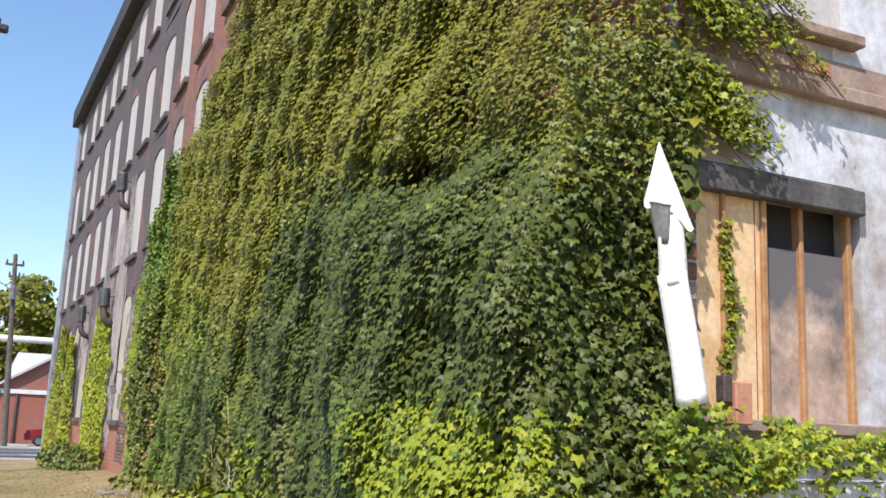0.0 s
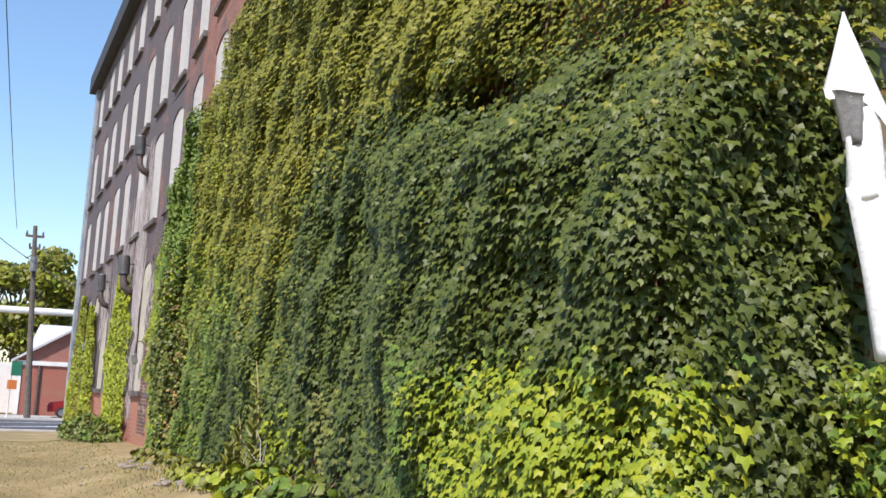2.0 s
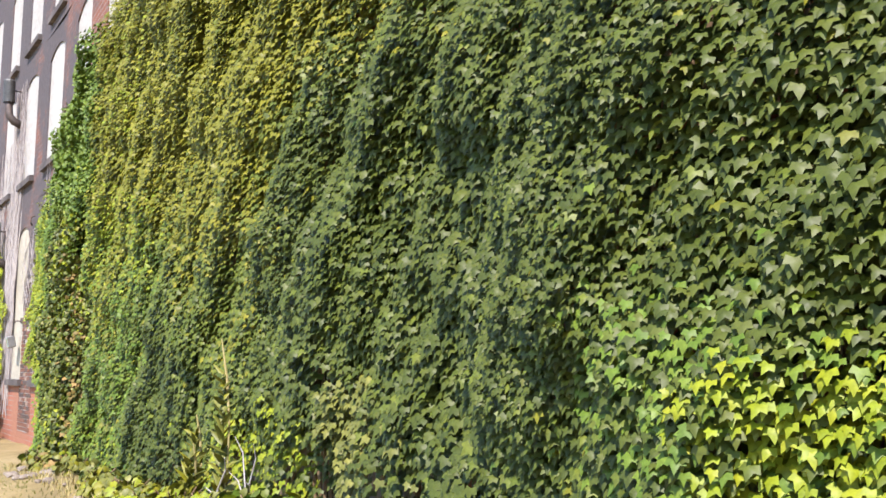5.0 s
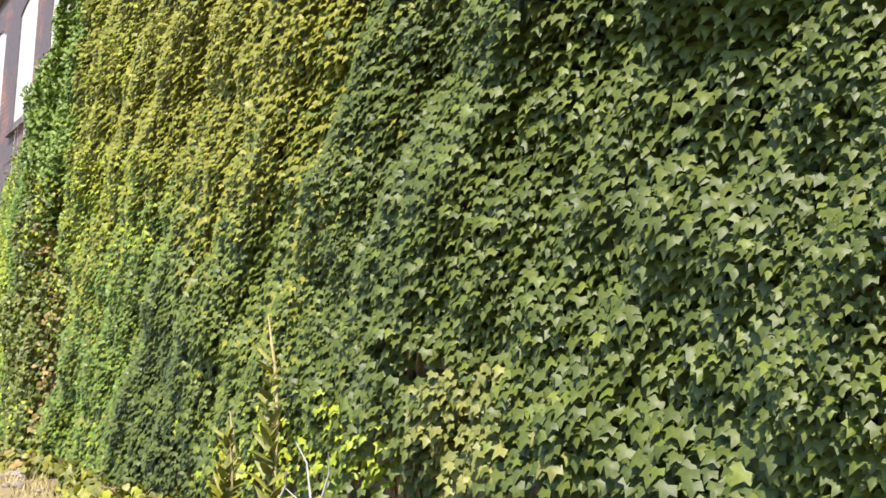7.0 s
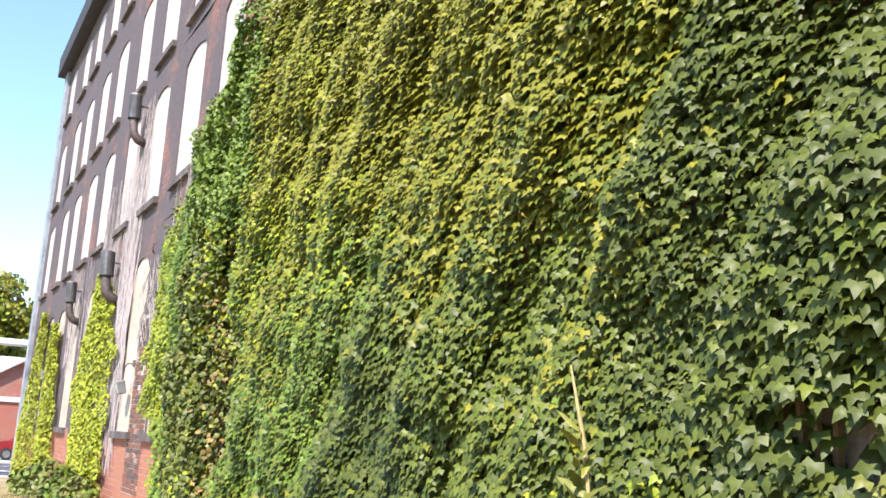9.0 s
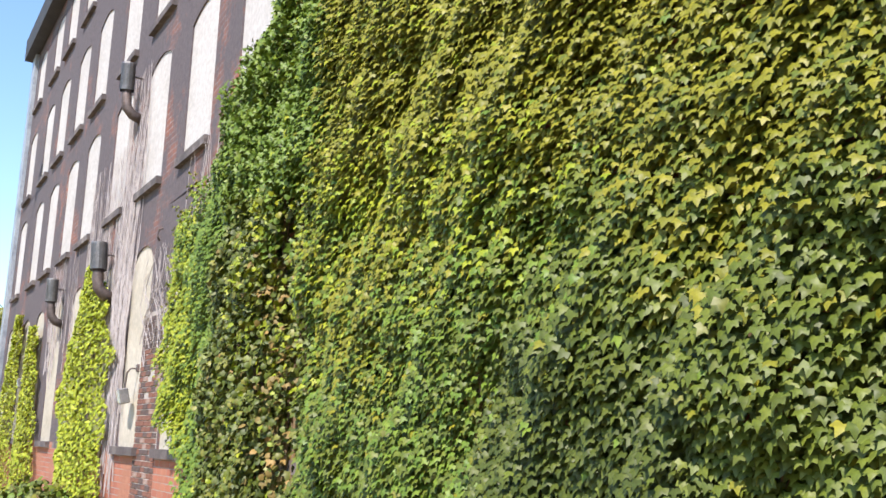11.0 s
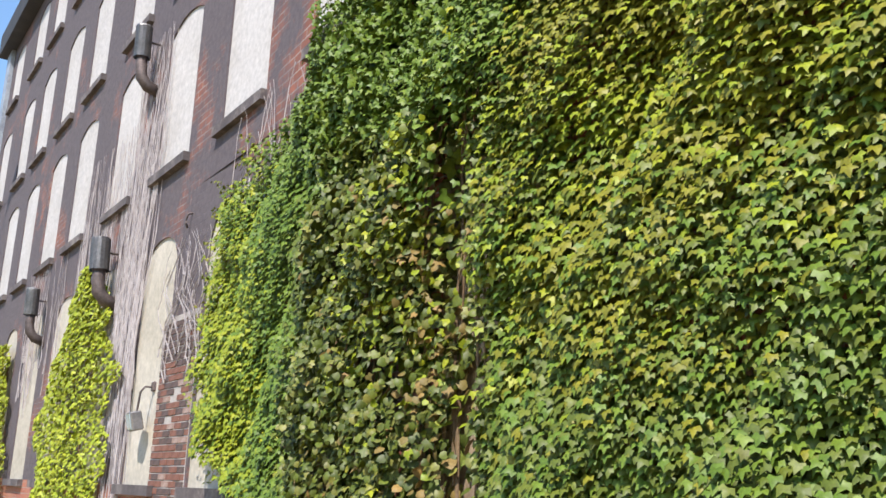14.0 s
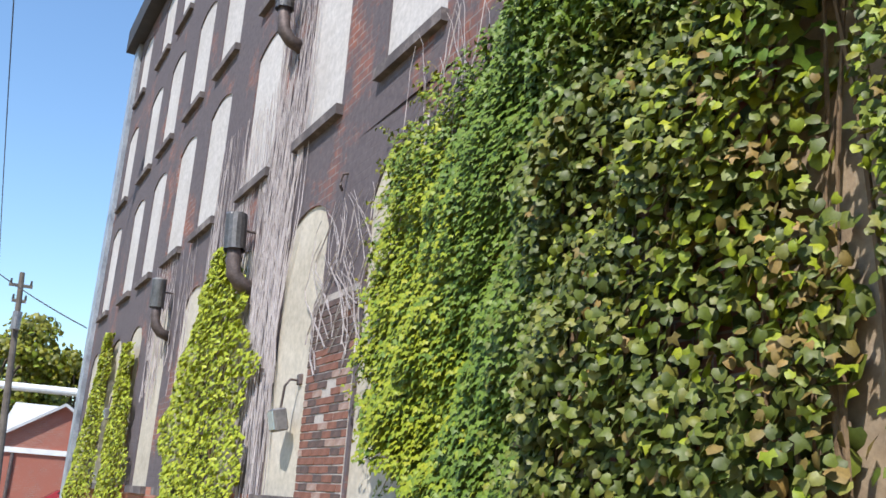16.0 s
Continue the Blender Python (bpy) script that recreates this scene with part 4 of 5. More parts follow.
def ivy_column(lobes, label, count, hues):
    """Ivy between two edges on the wall; each lobe: heights, near edge, far edge."""
    mid = (lobes[0][1][0] + lobes[0][2][0]) / 2
    base = holder("ivy_column", F(mid, 0.05, -0.6), label, "ivy", "ivy columns on the mill wall")
    P, O, S, H = [], [], [], []
    bm = bmesh.new()
    for zs, near, far in lobes:
        for k in range(count // len(lobes)):
            z = zs[0] + (zs[-1] - zs[0]) * rng.uniform(0, 1)
            a, b = np.interp(z, zs, near), np.interp(z, zs, far)
            u = rng.uniform(-1, 1)
            rag = 0.14 * math.sin(7 * z + 2 * u) + 0.08 * math.sin(17 * z)
            s = (a + b) / 2 + u * ((b - a) / 2 + rag)
            P.append(F(s, 0.09 + 0.13 * (1 - u * u) * rng.uniform(0.3, 1), z))
            O.append(F(s, 1, 0) - F(s, 0, 0))
            S.append(rng.uniform(0.045, 0.07))
            H.append(rng.choice(hues))
        for k in range(5):
            u = rng.uniform(0.3, 0.7)
            add_tube(bm, [F(float(np.interp(z, zs, near)) * (1 - u) + float(np.interp(z, zs, far)) * u + 0.04 * math.sin(5 * z + k), 0.03, z) for z in np.linspace(zs[0], zs[-1] - 0.2, 9)], 0.012, 4)
    n = len(P)
    tagged(leaf_mesh("foliage", P, O, np.array(S), np.radians(rng.normal(30, 12, n)), np.radians(rng.normal(0, 20, n)), np.radians(rng.normal(0, 20, n)), np.array(H), LEAF, base), kind="stuff")
    under(tagged(part("stem_wood", bm, M_STEM), kind="stuff"), base)


ivy_column([((-0.8, 1.0, 1.9, 2.4, 3.0, 3.5, 3.85), (3.6, 3.5, 3.6, 3.4, 4.1, 4.3, 4.9), (7.2, 6.9, 7.5, 7.0, 6.4, 6.0, 5.3))], "tall column of yellow-green ivy under a vent pipe", 10000, (8, 8, 8, 3))
ivy_column([((-1.0, 1.0, 2.0, 3.0, 3.85), (12.4, 12.7, 12.8, 12.9, 12.9), (17.0, 16.5, 15.4, 14.4, 13.6)), ((-1.0, 1.0, 2.3, 3.4), (9.3, 9.5, 10.2, 10.7), (12.5, 12.2, 11.8, 11.2))],
           "forked column of yellowing ivy near the mill's corner", 13000, (8, 8, 8, 3, 2))


# ---- dry stems on the wall ----
def wall_stems(name, s0, s1, z0, z1, count, label, mat=M_TWIG, wander=0.12, out=0.02):
    """Bare climbing stems, thin and wandering, flat against the wall."""
    bm = bmesh.new()
    for k in range(count):
        s = rng.uniform(s0, s1)
        lo, hi = z0 + rng.uniform(0, 0.4) * (z1 - z0), z1 - rng.uniform(0, 0.5) ** 2 * (z1 - z0)
        ph, drift = rng.uniform(0, 6), rng.uniform(-0.25, 0.25)
        steps = 10
        pts = []
        for j in range(steps + 1):
            t = j / steps
            pts.append(F(s + drift * t + wander * math.sin(ph + 5 * t) * 0.5 + 0.03 * math.sin(17 * t + ph), out + rng.uniform(0, 0.012), lo + (hi - lo) * t))
        r = rng.uniform(0.003, 0.008)
        add_tube(bm, pts, [r * (1.3 - 0.8 * j / steps) for j in range(steps + 1)], 3, False)
    return tagged(part(name, bm, mat), label, "dead vine", kind="stuff")


wall_stems("dead_vine", 2.95, 4.0, 0.2, 6.6, 80, "bare grey climbing stems on the mill wall under a vent", wander=0.4)
wall_stems("dead_vine", 3.9, 6.4, 1.6, 5.6, 80, "bare grey climbing stems behind the ivy column")
wall_stems("dead_vine", 7.0, 9.8, 2.0, 4.6, 36, "bare grey climbing stems beside a lower window")
wall_stems("dead_vine", 0.9, 1.9, 2.0, 3.6, 26, "thin bare stems straying off the ivy's edge", wander=0.5)
wall_stems("dead_vine", -1.6, 0.2, 2.6, 4.5, 14, "thin bare stems straying above the ivy's edge", wander=0.3, out=0.1)


def inner_stems():
    """The ivy's own wood behind its leaves."""
    bm = bmesh.new()
    for k in range(90):
        x = rng.uniform(-15.5, -0.3)
        h = min(float(ivy_top(np.array([x]))[0]) - 0.3, rng.uniform(2.0, 5.5))
        ph = rng.uniform(0, 6)
        z0 = ground_z(x, -0.3) - 0.05
        pts = []
        for j in range(9):
            t = j / 8
            px = x + 0.25 * math.sin(ph + 3 * t) * t
            pz = z0 + (h - z0) * t
            pts.append((px, -0.03 - 0.3 * (float(ivy_out(np.array([px]), np.array([pz]))[0]) - 0.1), pz))
        add_tube(bm, pts, [0.018 - 0.014 * j / 8 for j in range(9)], 5, False)
    under(tagged(part("stem_wood", bm, M_STEM), kind="stuff"), ivy)


inner_stems()


# ---- plants along the foot of the wall ----
def weed(x, y, size, count, hues, label, upright=0.5, name="weed", blade=0.07):
    z0 = ground_z(x, y)
    base = holder(name, (x, y, z0), label, "weed", "weeds along the wall")
    P, O, S, T = [], [], [], []
    for k in range(count):
        a, r, h = rng.uniform(0, 6.283), size * rng.uniform(0, 1) ** 0.6, rng.uniform(0.05, 1)
        P.append((x + r * math.cos(a), min(-0.12, y + 0.7 * r * math.sin(a)), z0 + size * upright * 1.6 * h * (1 - 0.5 * (r / size) ** 2)))
        O.append((math.cos(a), math.sin(a) - 0.6, 0))
        S.append(blade * rng.uniform(0.6, 1.4))
        T.append(rng.uniform(0.2, 1.3))
    o = np.array(O)
    o /= np.linalg.norm(o, axis=1)[:, None]
    tagged(leaf_mesh("foliage", P, o, np.array(S), np.array(T), np.radians(rng.normal(0, 35, count)), np.radians(rng.normal(0, 35, count)), rng.choice(hues, count), LEAF, base, ROUND_OUT), kind="stuff")
    bm = bmesh.new()
    for k in range(7):
        a = rng.uniform(0, 6.283)
        add_tube(bm, [(x, y, z0 - 0.02), (x + 0.3 * size * math.cos(a), min(-0.1, y + 0.25 * size * math.sin(a)), z0 + 0.7 * size * upright), (x + 0.7 * size * math.cos(a), min(-0.1, y + 0.5 * size * math.sin(a)), z0 + 1.3 * size * upright)], 0.005, 4)
    under(tagged(part("stem_wood", bm, M_STEM), kind="stuff"), base)


for x, y, size, count, hues, up in ((-3.3, -0.75, 0.38, 260, (1, 4, 0), 0.55), (-3.95, -0.7, 0.32, 220, (3, 4, 2), 0.45), (-4.5, -0.72, 0.36, 260, (3, 4, 1), 0.5), (-2.6, -0.85, 0.36, 240, (0, 1, 4), 0.5), (-7.1, -0.55, 0.26, 140, (6, 2, 1), 0.4), (-5.2, -0.62, 0.3, 170, (3, 6, 4), 0.4), (-6.5, -0.58, 0.26, 130, (6, 3, 2), 0.35),
                                    (-8.0, -0.5, 0.26, 140, (3, 2, 6), 0.45), (-9.3, -0.48, 0.26, 120, (2, 1, 6), 0.4), (-10.6, -0.48, 0.28, 130, (2, 6, 6), 0.4), (-12.0, -0.5, 0.28, 130, (2, 6, 5), 0.4), (-13.1, -0.45, 0.3, 140, (2, 6, 1), 0.45),
                                    (-5.6, -0.66, 0.24, 150, (3, 3, 2), 0.4), (-6.0, -0.7, 0.26, 160, (3, 6, 2), 0.5), (-6.8, -0.66, 0.24, 150, (3, 6, 2), 0.45), (-7.6, -0.66, 0.24, 150, (2, 6, 3), 0.4), (-8.7, -0.6, 0.24, 130, (6, 2, 3), 0.35)):
    weed(x, y, size, count, hues, "leafy green and yellowing weeds at the ivy's foot", up)
for s, o, size, count in ((3.2, 0.45, 0.5, 260), (4.1, 0.5, 0.55, 300), (5.2, 0.6, 0.75, 420), (6.6, 0.6, 0.7, 380), (8.0, 0.5, 0.6, 320)):
    p = F(s, o, 0)
    weed(p.x, p.y, size, count, (1, 4, 0, 6), "low green shrub against the mill's brick foot", 0.55, "shrub", 0.08)


def tall_weed(x, y, height, lean, label, leaves=26, dry=False):
    z0 = ground_z(x, y)
    base = holder("tall_weed", (x, y, z0), label, "weed", "tall weeds by the wall")
    line = [(x + lean * t * t, y + 0.04 * math.sin(3 * t), z0 - 0.03 + height * t) for t in (0, 0.25, 0.5, 0.75, 1)]
    under(part("stalk", tube(line, [0.008, 0.007, 0.006, 0.009, 0.003], 6), M_STRAW), base)
    P, O, S, T = [], [], [], []
    for k in range(leaves):
        t = 0.05 + 0.75 * k / leaves
        a = 2.4 * k
        P.append((x + lean * t * t, y, z0 + height * t))
        O.append((math.cos(a), math.sin(a), 0))
        S.append(0.11 * (1 - 0.7 * t) + 0.03)
        T.append(rng.uniform(0.5, 1.0))
    tagged(leaf_mesh("foliage", P, O, np.array(S), np.array(T), np.radians(rng.normal(0, 20, leaves)), np.radians(rng.normal(0, 25, leaves)), rng.choice((6, 6, 2), leaves), LEAF, base, ROUND_OUT * np.array((0.4, -1.4, 1))), kind="stuff")


tall_weed(-6.35, -0.5, 0.62, -0.03, "pale tall weed with a dry straw stalk")
tall_weed(-5.95, -0.45, 1.05, -0.12, "pale tall weed with a long dry seed stalk", 30)
tall_weed(-6.15, -0.6, 0.45, 0.06, "short pale weed with narrow leaves", 22)


def branching(name, x, y, label, tips, r=0.006):
    z0 = ground_z(x, y)
    base = holder(name, (x, y, z0), label, "twig")
    for dx, dz in tips:
        under(part("branch", tube([(x, y, z0 - 0.02), (x + 0.25 * dx, y - 0.01, z0 + 0.45 * dz), (x + 0.7 * dx, y, z0 + 0.8 * dz), (x + dx, y - 0.03, z0 + dz)], [r, r * 0.8, r * 0.6, r * 0.3], 5), M_TWIG), base)


branching("dead_twig", -5.35, -0.5, "bare forked grey twig by the wall", ((-0.16, 0.42), (0.14, 0.40), (0.02, 0.2), (-0.25, 0.22)))
branching("dead_twig", -5.6, -0.6, "bare pale broken stem leaning at the wall", ((0.22, 0.34), (-0.1, 0.15)), 0.008)


def stone(x, y, r, label="pale lump of rubble on the earth"):
    bm = bmesh.new()
    bmesh.ops.create_icosphere(bm, subdivisions=2, radius=r)
    for v in bm.verts:
        v.co *= 0.8 + 0.45 * noise.noise(v.co * (2.2 / r) + Vector((x, y, 0)))
        v.co.z *= 0.6
    ob = tagged(part("rubble_stone", bm, M_ROCK), label, "stone", "rubble at the wall")
    ob.location = (x, y, ground_z(x, y) + 0.22 * r)


for k in range(34):
    stone(rng.uniform(-12.5, -4.2), -0.62 - 0.3 * rng.uniform(0, 1), rng.uniform(0.025, 0.085))
for x, y, r in ((-5.25, -0.62, 0.12), (-6.6, -0.7, 0.1), (-7.4, -0.75, 0.11), (-13.1, -1.35, 0.05), (-10.4, -1.5, 0.03)):
    stone(x, y, r)


def grass(name, count, region, label, mat, height):
    """Short blades scattered over the lawn."""
    v, f = [], []
    for k in range(count):
        x, y = region()
        z = ground_z(x, y) - 0.005
        a, h = rng.uniform(0, 6.283), height * rng.uniform(0.5, 1.5)
        w = 0.006
        dx, dy = math.cos(a) * w, math.sin(a) * w
        lx, ly = rng.uniform(-0.5, 0.5) * h, rng.uniform(-0.5, 0.5) * h
        i = len(v)
        v += [(x - dx, y - dy, z), (x + dx, y + dy, z), (x + lx, y + ly, z + h)]
        f.append((i, i + 1, i + 2))
    tagged(mesh_object(name, v, f, mat), label, "grass", kind="stuff")


grass("grass", 9000, lambda: (rng.uniform(-24, -7), rng.uniform(-3.2, -0.7)), "short dry olive grass on the trodden lawn", LEAF[6], 0.026)
grass("dry_grass", 1500, lambda: (rng.uniform(-13.5, -3.5), -0.5 - 0.35 * rng.uniform(0, 1)), "straw-coloured dry grass at the wall's foot", M_STRAW, 0.06)

# ---- beyond the mill: road, house, trees, poles ----
FAR = -0.92
tagged(part("road", box((-49.5, -20, FAR + 0.012 - 0.05), (13.0, 300, 0.1)), M_ROAD), "grey asphalt cross street", "road", kind="structure")
tagged(part("pavement", box((-58.6, -20, FAR + 0.04), (5.2, 300, 0.16), bevel=0.02), M_PAVE), "pale concrete pavement with a kerb", "pavement", kind="structure")
tagged(part("kerb", box((-42.85, -20, FAR + 0.02), (0.25, 300, 0.12), bevel=0.02), M_PAVE), "pale concrete kerb of the cross street", "kerb", kind="structure")
for x, y, w, l, turn in ((-47.0, -2.6, 0.25, 5.0, 28), (-48.3, 1.0, 0.25, 4.5, 20), (-46.0, -6.5, 0.5, 3.0, 60), (-52.0, -3.0, 0.2, 6.0, 15)):
    m = Matrix.Translation((x, y, FAR + 0.018)) @ Matrix.Rotation(radians(turn), 4, "Z")
    tagged(part("road_marking", box((0, 0, 0), (w, l, 0.004), m), M_LINE), "white painted road marking", "road marking", kind="structure")


def gable_house():
    x, y0, y1, z0 = -62.0, -2.7, 3.9, FAR + 0.1
    mid, eave, peak = (y0 + y1) / 2, 2.6, 4.65
    base = holder("brick_house", (x - 4, mid, z0), "low red brick house with a pale gable band and grey roof", "house")
    v = [(x, y0, z0), (x, y1, z0), (x, y1, eave), (x, mid, peak), (x, y0, eave)]
    v += [(p[0] - 9, p[1], p[2]) for p in v]
    f = [(0, 1, 2, 3, 4), (9, 8, 7, 6, 5), (0, 5, 6, 1), (1, 6, 7, 2), (4, 9, 5, 0)]
    under(mesh_object("wall", v, f, M_HOUSE_BRICK), base)
    under(part("band", box((x + 0.05, mid, 2.35), (0.12, y1 - y0 + 0.1, 0.26)), M_WHITE, label="white painted band"), base)
    under(part("corner_board", box((x + 0.03, y0 + 0.12, 0.75), (0.08, 0.26, 3.1)), M_WHITE, label="white corner board"), base)
    for sgn in (-1, 1):
        e = mid + sgn * (y1 - y0) / 2 * 1.12
        ez = eave - 0.12 * (peak - eave)
        pts = [(x + 0.35, e, ez), (x + 0.35, mid, peak), (x - 9.3, mid, peak), (x - 9.3, e, ez)]
        pts += [(p[0], p[1], p[2] + 0.16) for p in pts]
        under(mesh_object("roof", pts, [(0, 1, 2, 3), (4, 5, 6, 7), (0, 1, 5, 4), (1, 2, 6, 5), (2, 3, 7, 6), (3, 0, 4, 7)], M_ROOF), base)
    under(part("downpipe", tube([(x + 0.08, -1.45, z0), (x + 0.08, -1.45, 2.2)], 0.09, 8), M_RUST, label="dark downpipe"), base)
    wing = holder("side_wing", (x - 12, -3.2, z0), "pale wing of the brick house with a light grey roof", "house")
    v = [(-66, -6.0, z0), (-66, -1.4, z0), (-66, -1.4, 2.4), (-66, -6.0, 2.4), (-74, -6.0, z0), (-74, -1.4, z0), (-74, -1.4, 2.4), (-74, -6.0, 2.4)]
    under(mesh_object("wall", v, [(0, 1, 2, 3), (4, 7, 6, 5), (0, 3, 7, 4), (1, 5, 6, 2)], M_WHITE), wing)
    v = [(-65.6, -2.6, 2.3), (-65.6, 1.0, 2.3), (-70, 1.0, 5.2), (-70, -1.6, 5.2)]
    v += [(p[0], p[1], p[2] - 0.2) for p in v]
    under(mesh_object("roof", v, [(0, 1, 2, 3), (4, 7, 6, 5), (0, 4, 5, 1), (1, 5, 6, 2), (2, 6, 7, 3), (3, 7, 4, 0)], M_ROOF), wing)


gable_house()


def tree(x, y, height, wide, label, leaves=8000, hues=(2, 2, 6, 3)):
    base = holder("tree", (x, y, FAR), label, "tree", "trees beyond the street")
    bm = bmesh.new()
    add_tube(bm, [(x, y, FAR - 0.1), (x + 0.2, y, FAR + height * 0.25), (x, y + 0.2, FAR + height * 0.5), (x + 0.3, y, FAR + height * 0.85)], [0.35, 0.28, 0.18, 0.05], 8)
    clumps = []
    for k in range(26):
        a, t = 2.4 * k + rng.uniform(-0.4, 0.4), rng.uniform(0.3, 1.0)
        r = wide * math.sqrt(max(0.05, 1 - ((t - 0.6) / 0.5) ** 2)) * rng.uniform(0.5, 1.0)
        c = Vector((x + r * math.cos(a), y + r * math.sin(a), FAR + height * t))
        clumps.append((c, wide * rng.uniform(0.22, 0.4)))
        add_tube(bm, [(x, y, FAR + height * (0.25 + 0.3 * t)), tuple((Vector((x, y, FAR + height * 0.4 * (1 + t))) + c) / 2), tuple(c)], [0.12, 0.07, 0.02], 5)
    under(part("trunk", bm, M_BARK), base)
    P, O, S = [], [], []
    for k in range(leaves):
        c, r = clumps[k % len(clumps)]
        d = Vector(rng.normal(0, 1, 3)).normalized() * r * rng.uniform(0.5, 1.15)
        d.z *= 0.6
        P.append(c + d)
        O.append((d.x + 0.01, d.y - 0.02, 0))
        S.append(rng.uniform(0.22, 0.5))
    o = np.array(O)
    o /= np.linalg.norm(o, axis=1)[:, None]
    under(leaf_mesh("crown", P, o, np.array(S), rng.uniform(-0.2, 1.4, leaves), rng.normal(0, 0.6, leaves), rng.normal(0, 0.8, leaves), rng.choice(hues, leaves), LEAF, None, ROUND_OUT), base)


tree(-90, -10.0, 12.5, 5.2, "broad green deciduous tree beyond the street")
tree(-88, -3.4, 13.0, 5.2, "broad green deciduous tree behind the house")
tree(-92, 2.6, 12.0, 5.2, "rounded green tree behind the house roof")
tree(-95, -15.0, 14.0, 5.5, "tall dark green tree in the distance", 6000, (0, 1, 1))
tree(-79, 7.8, 7.8, 3.0, "small fresh green tree by the house", 3000, (1, 4, 3))
tree(-105, -6.0, 13.0, 6.5, "wide dark green tree in the distance", 6000, (0, 1, 1))
tree(-108, 6.0, 12.0, 6.0, "wide dark green tree far behind the mill", 5000, (0, 1, 1))


def utility_pole():
    base = holder("utility_pole", (-56.2, -1.9, FAR), "leaning grey wooden utility pole with a crossarm", "pole")
    a, b = Vector((-56.2, -1.9, FAR)), Vector((-56.2, -2.55, 10.0))
    under(part("pole", tube([a, (a + b) / 2, b], [0.19, 0.16, 0.12], 10), M_WOOD), base)
    for z, w in ((9.4, 0.5), (8.7, 0.3)):
        c = a + (b - a) * ((z - FAR) / (10.0 - FAR))
        under(part("crossarm", box(c, (0.12, 2 * w, 0.13)), M_WOOD), base)
        for q in (-1, 1):
            under(part("insulator", tube([c + Vector((0, q * w * 0.85, 0.06)), c + Vector((0, q * w * 0.85, 0.28))], [0.06, 0.04], 8), M_DARK), base)
    c = a + (b - a) * 0.8
    under(part("transformer", tube([c + Vector((0.3, 0, -0.45)), c + Vector((0.3, 0, 0.35))], 0.2, 12), M_METAL, label="grey round transformer"), base)
    return b


POLE_TOP = utility_pole()


def wire(name, a, b, sag, label, r=0.014, count=16):
    a, b = Vector(a), Vector(b)
    pts = []
    for k in range(count + 1):
        t = k / count
        p = a.lerp(b, t)
        p.z -= sag * 4 * t * (1 - t)
        pts.append(p)
    tagged(part(name, tube(pts, r, 5), M_DARK), label, "cable")


wire("overhead_cable", (-56.2, -3.5, 9.75), (-27, -3.9, 12.5), 0.2, "thin black overhead cable from the utility pole", 0.016, 24)
wire("service_cable", F(17.3, 0.12, 4.5), (-41, -6.6, 9.4), 0.35, "black service cable sagging from the mill's corner", 0.016)

street_pole = holder("utility_pole", (-41, -6.6, FAR), "grey wooden utility pole that carries the service cable", "pole")
under(part("pole", tube([(-41, -6.6, FAR - 0.1), (-41, -6.6, 9.9)], [0.18, 0.12], 10), M_WOOD), street_pole)

gantry = holder("pipe_gantry", (-73, -4, FAR), "pale horizontal pipe carried high across the street on posts", "pipe bridge")
under(part("pipe", tube([(-73, -24, 6.1), (-73, 12, 6.45)], 0.25, 14), M_WHITE), gantry)
for y in (-22, 10.5):
    under(part("post", tube([(-73, y, FAR), (-73, y, 6.3)], 0.2, 10), M_METAL), gantry)

lamp_post = holder("street_lamp", (-27, -9.5, ground_z(-27, -9.5)), "street lamp with a dark head on a long arm", "street lamp")
under(part("pole", tube([(-27, -9.5, -0.7), (-27, -9.5, 12.6)], [0.12, 0.08], 10), M_METAL), lamp_post)
under(part("arm", tube([(-27, -9.5, 12.5), (-27, -6.5, 12.7), (-27, -3.85, 12.45)], 0.04, 8), M_METAL), lamp_post)
under(part("head", box((-27, -3.7, 12.4), (0.3, 0.5, 0.22), None, 0.05), M_DARK), lamp_post)
under(part("cell", tube([(-27, -3.75, 12.5), (-27, -3.75, 12.68)], 0.07, 8), M_DARK), lamp_post)


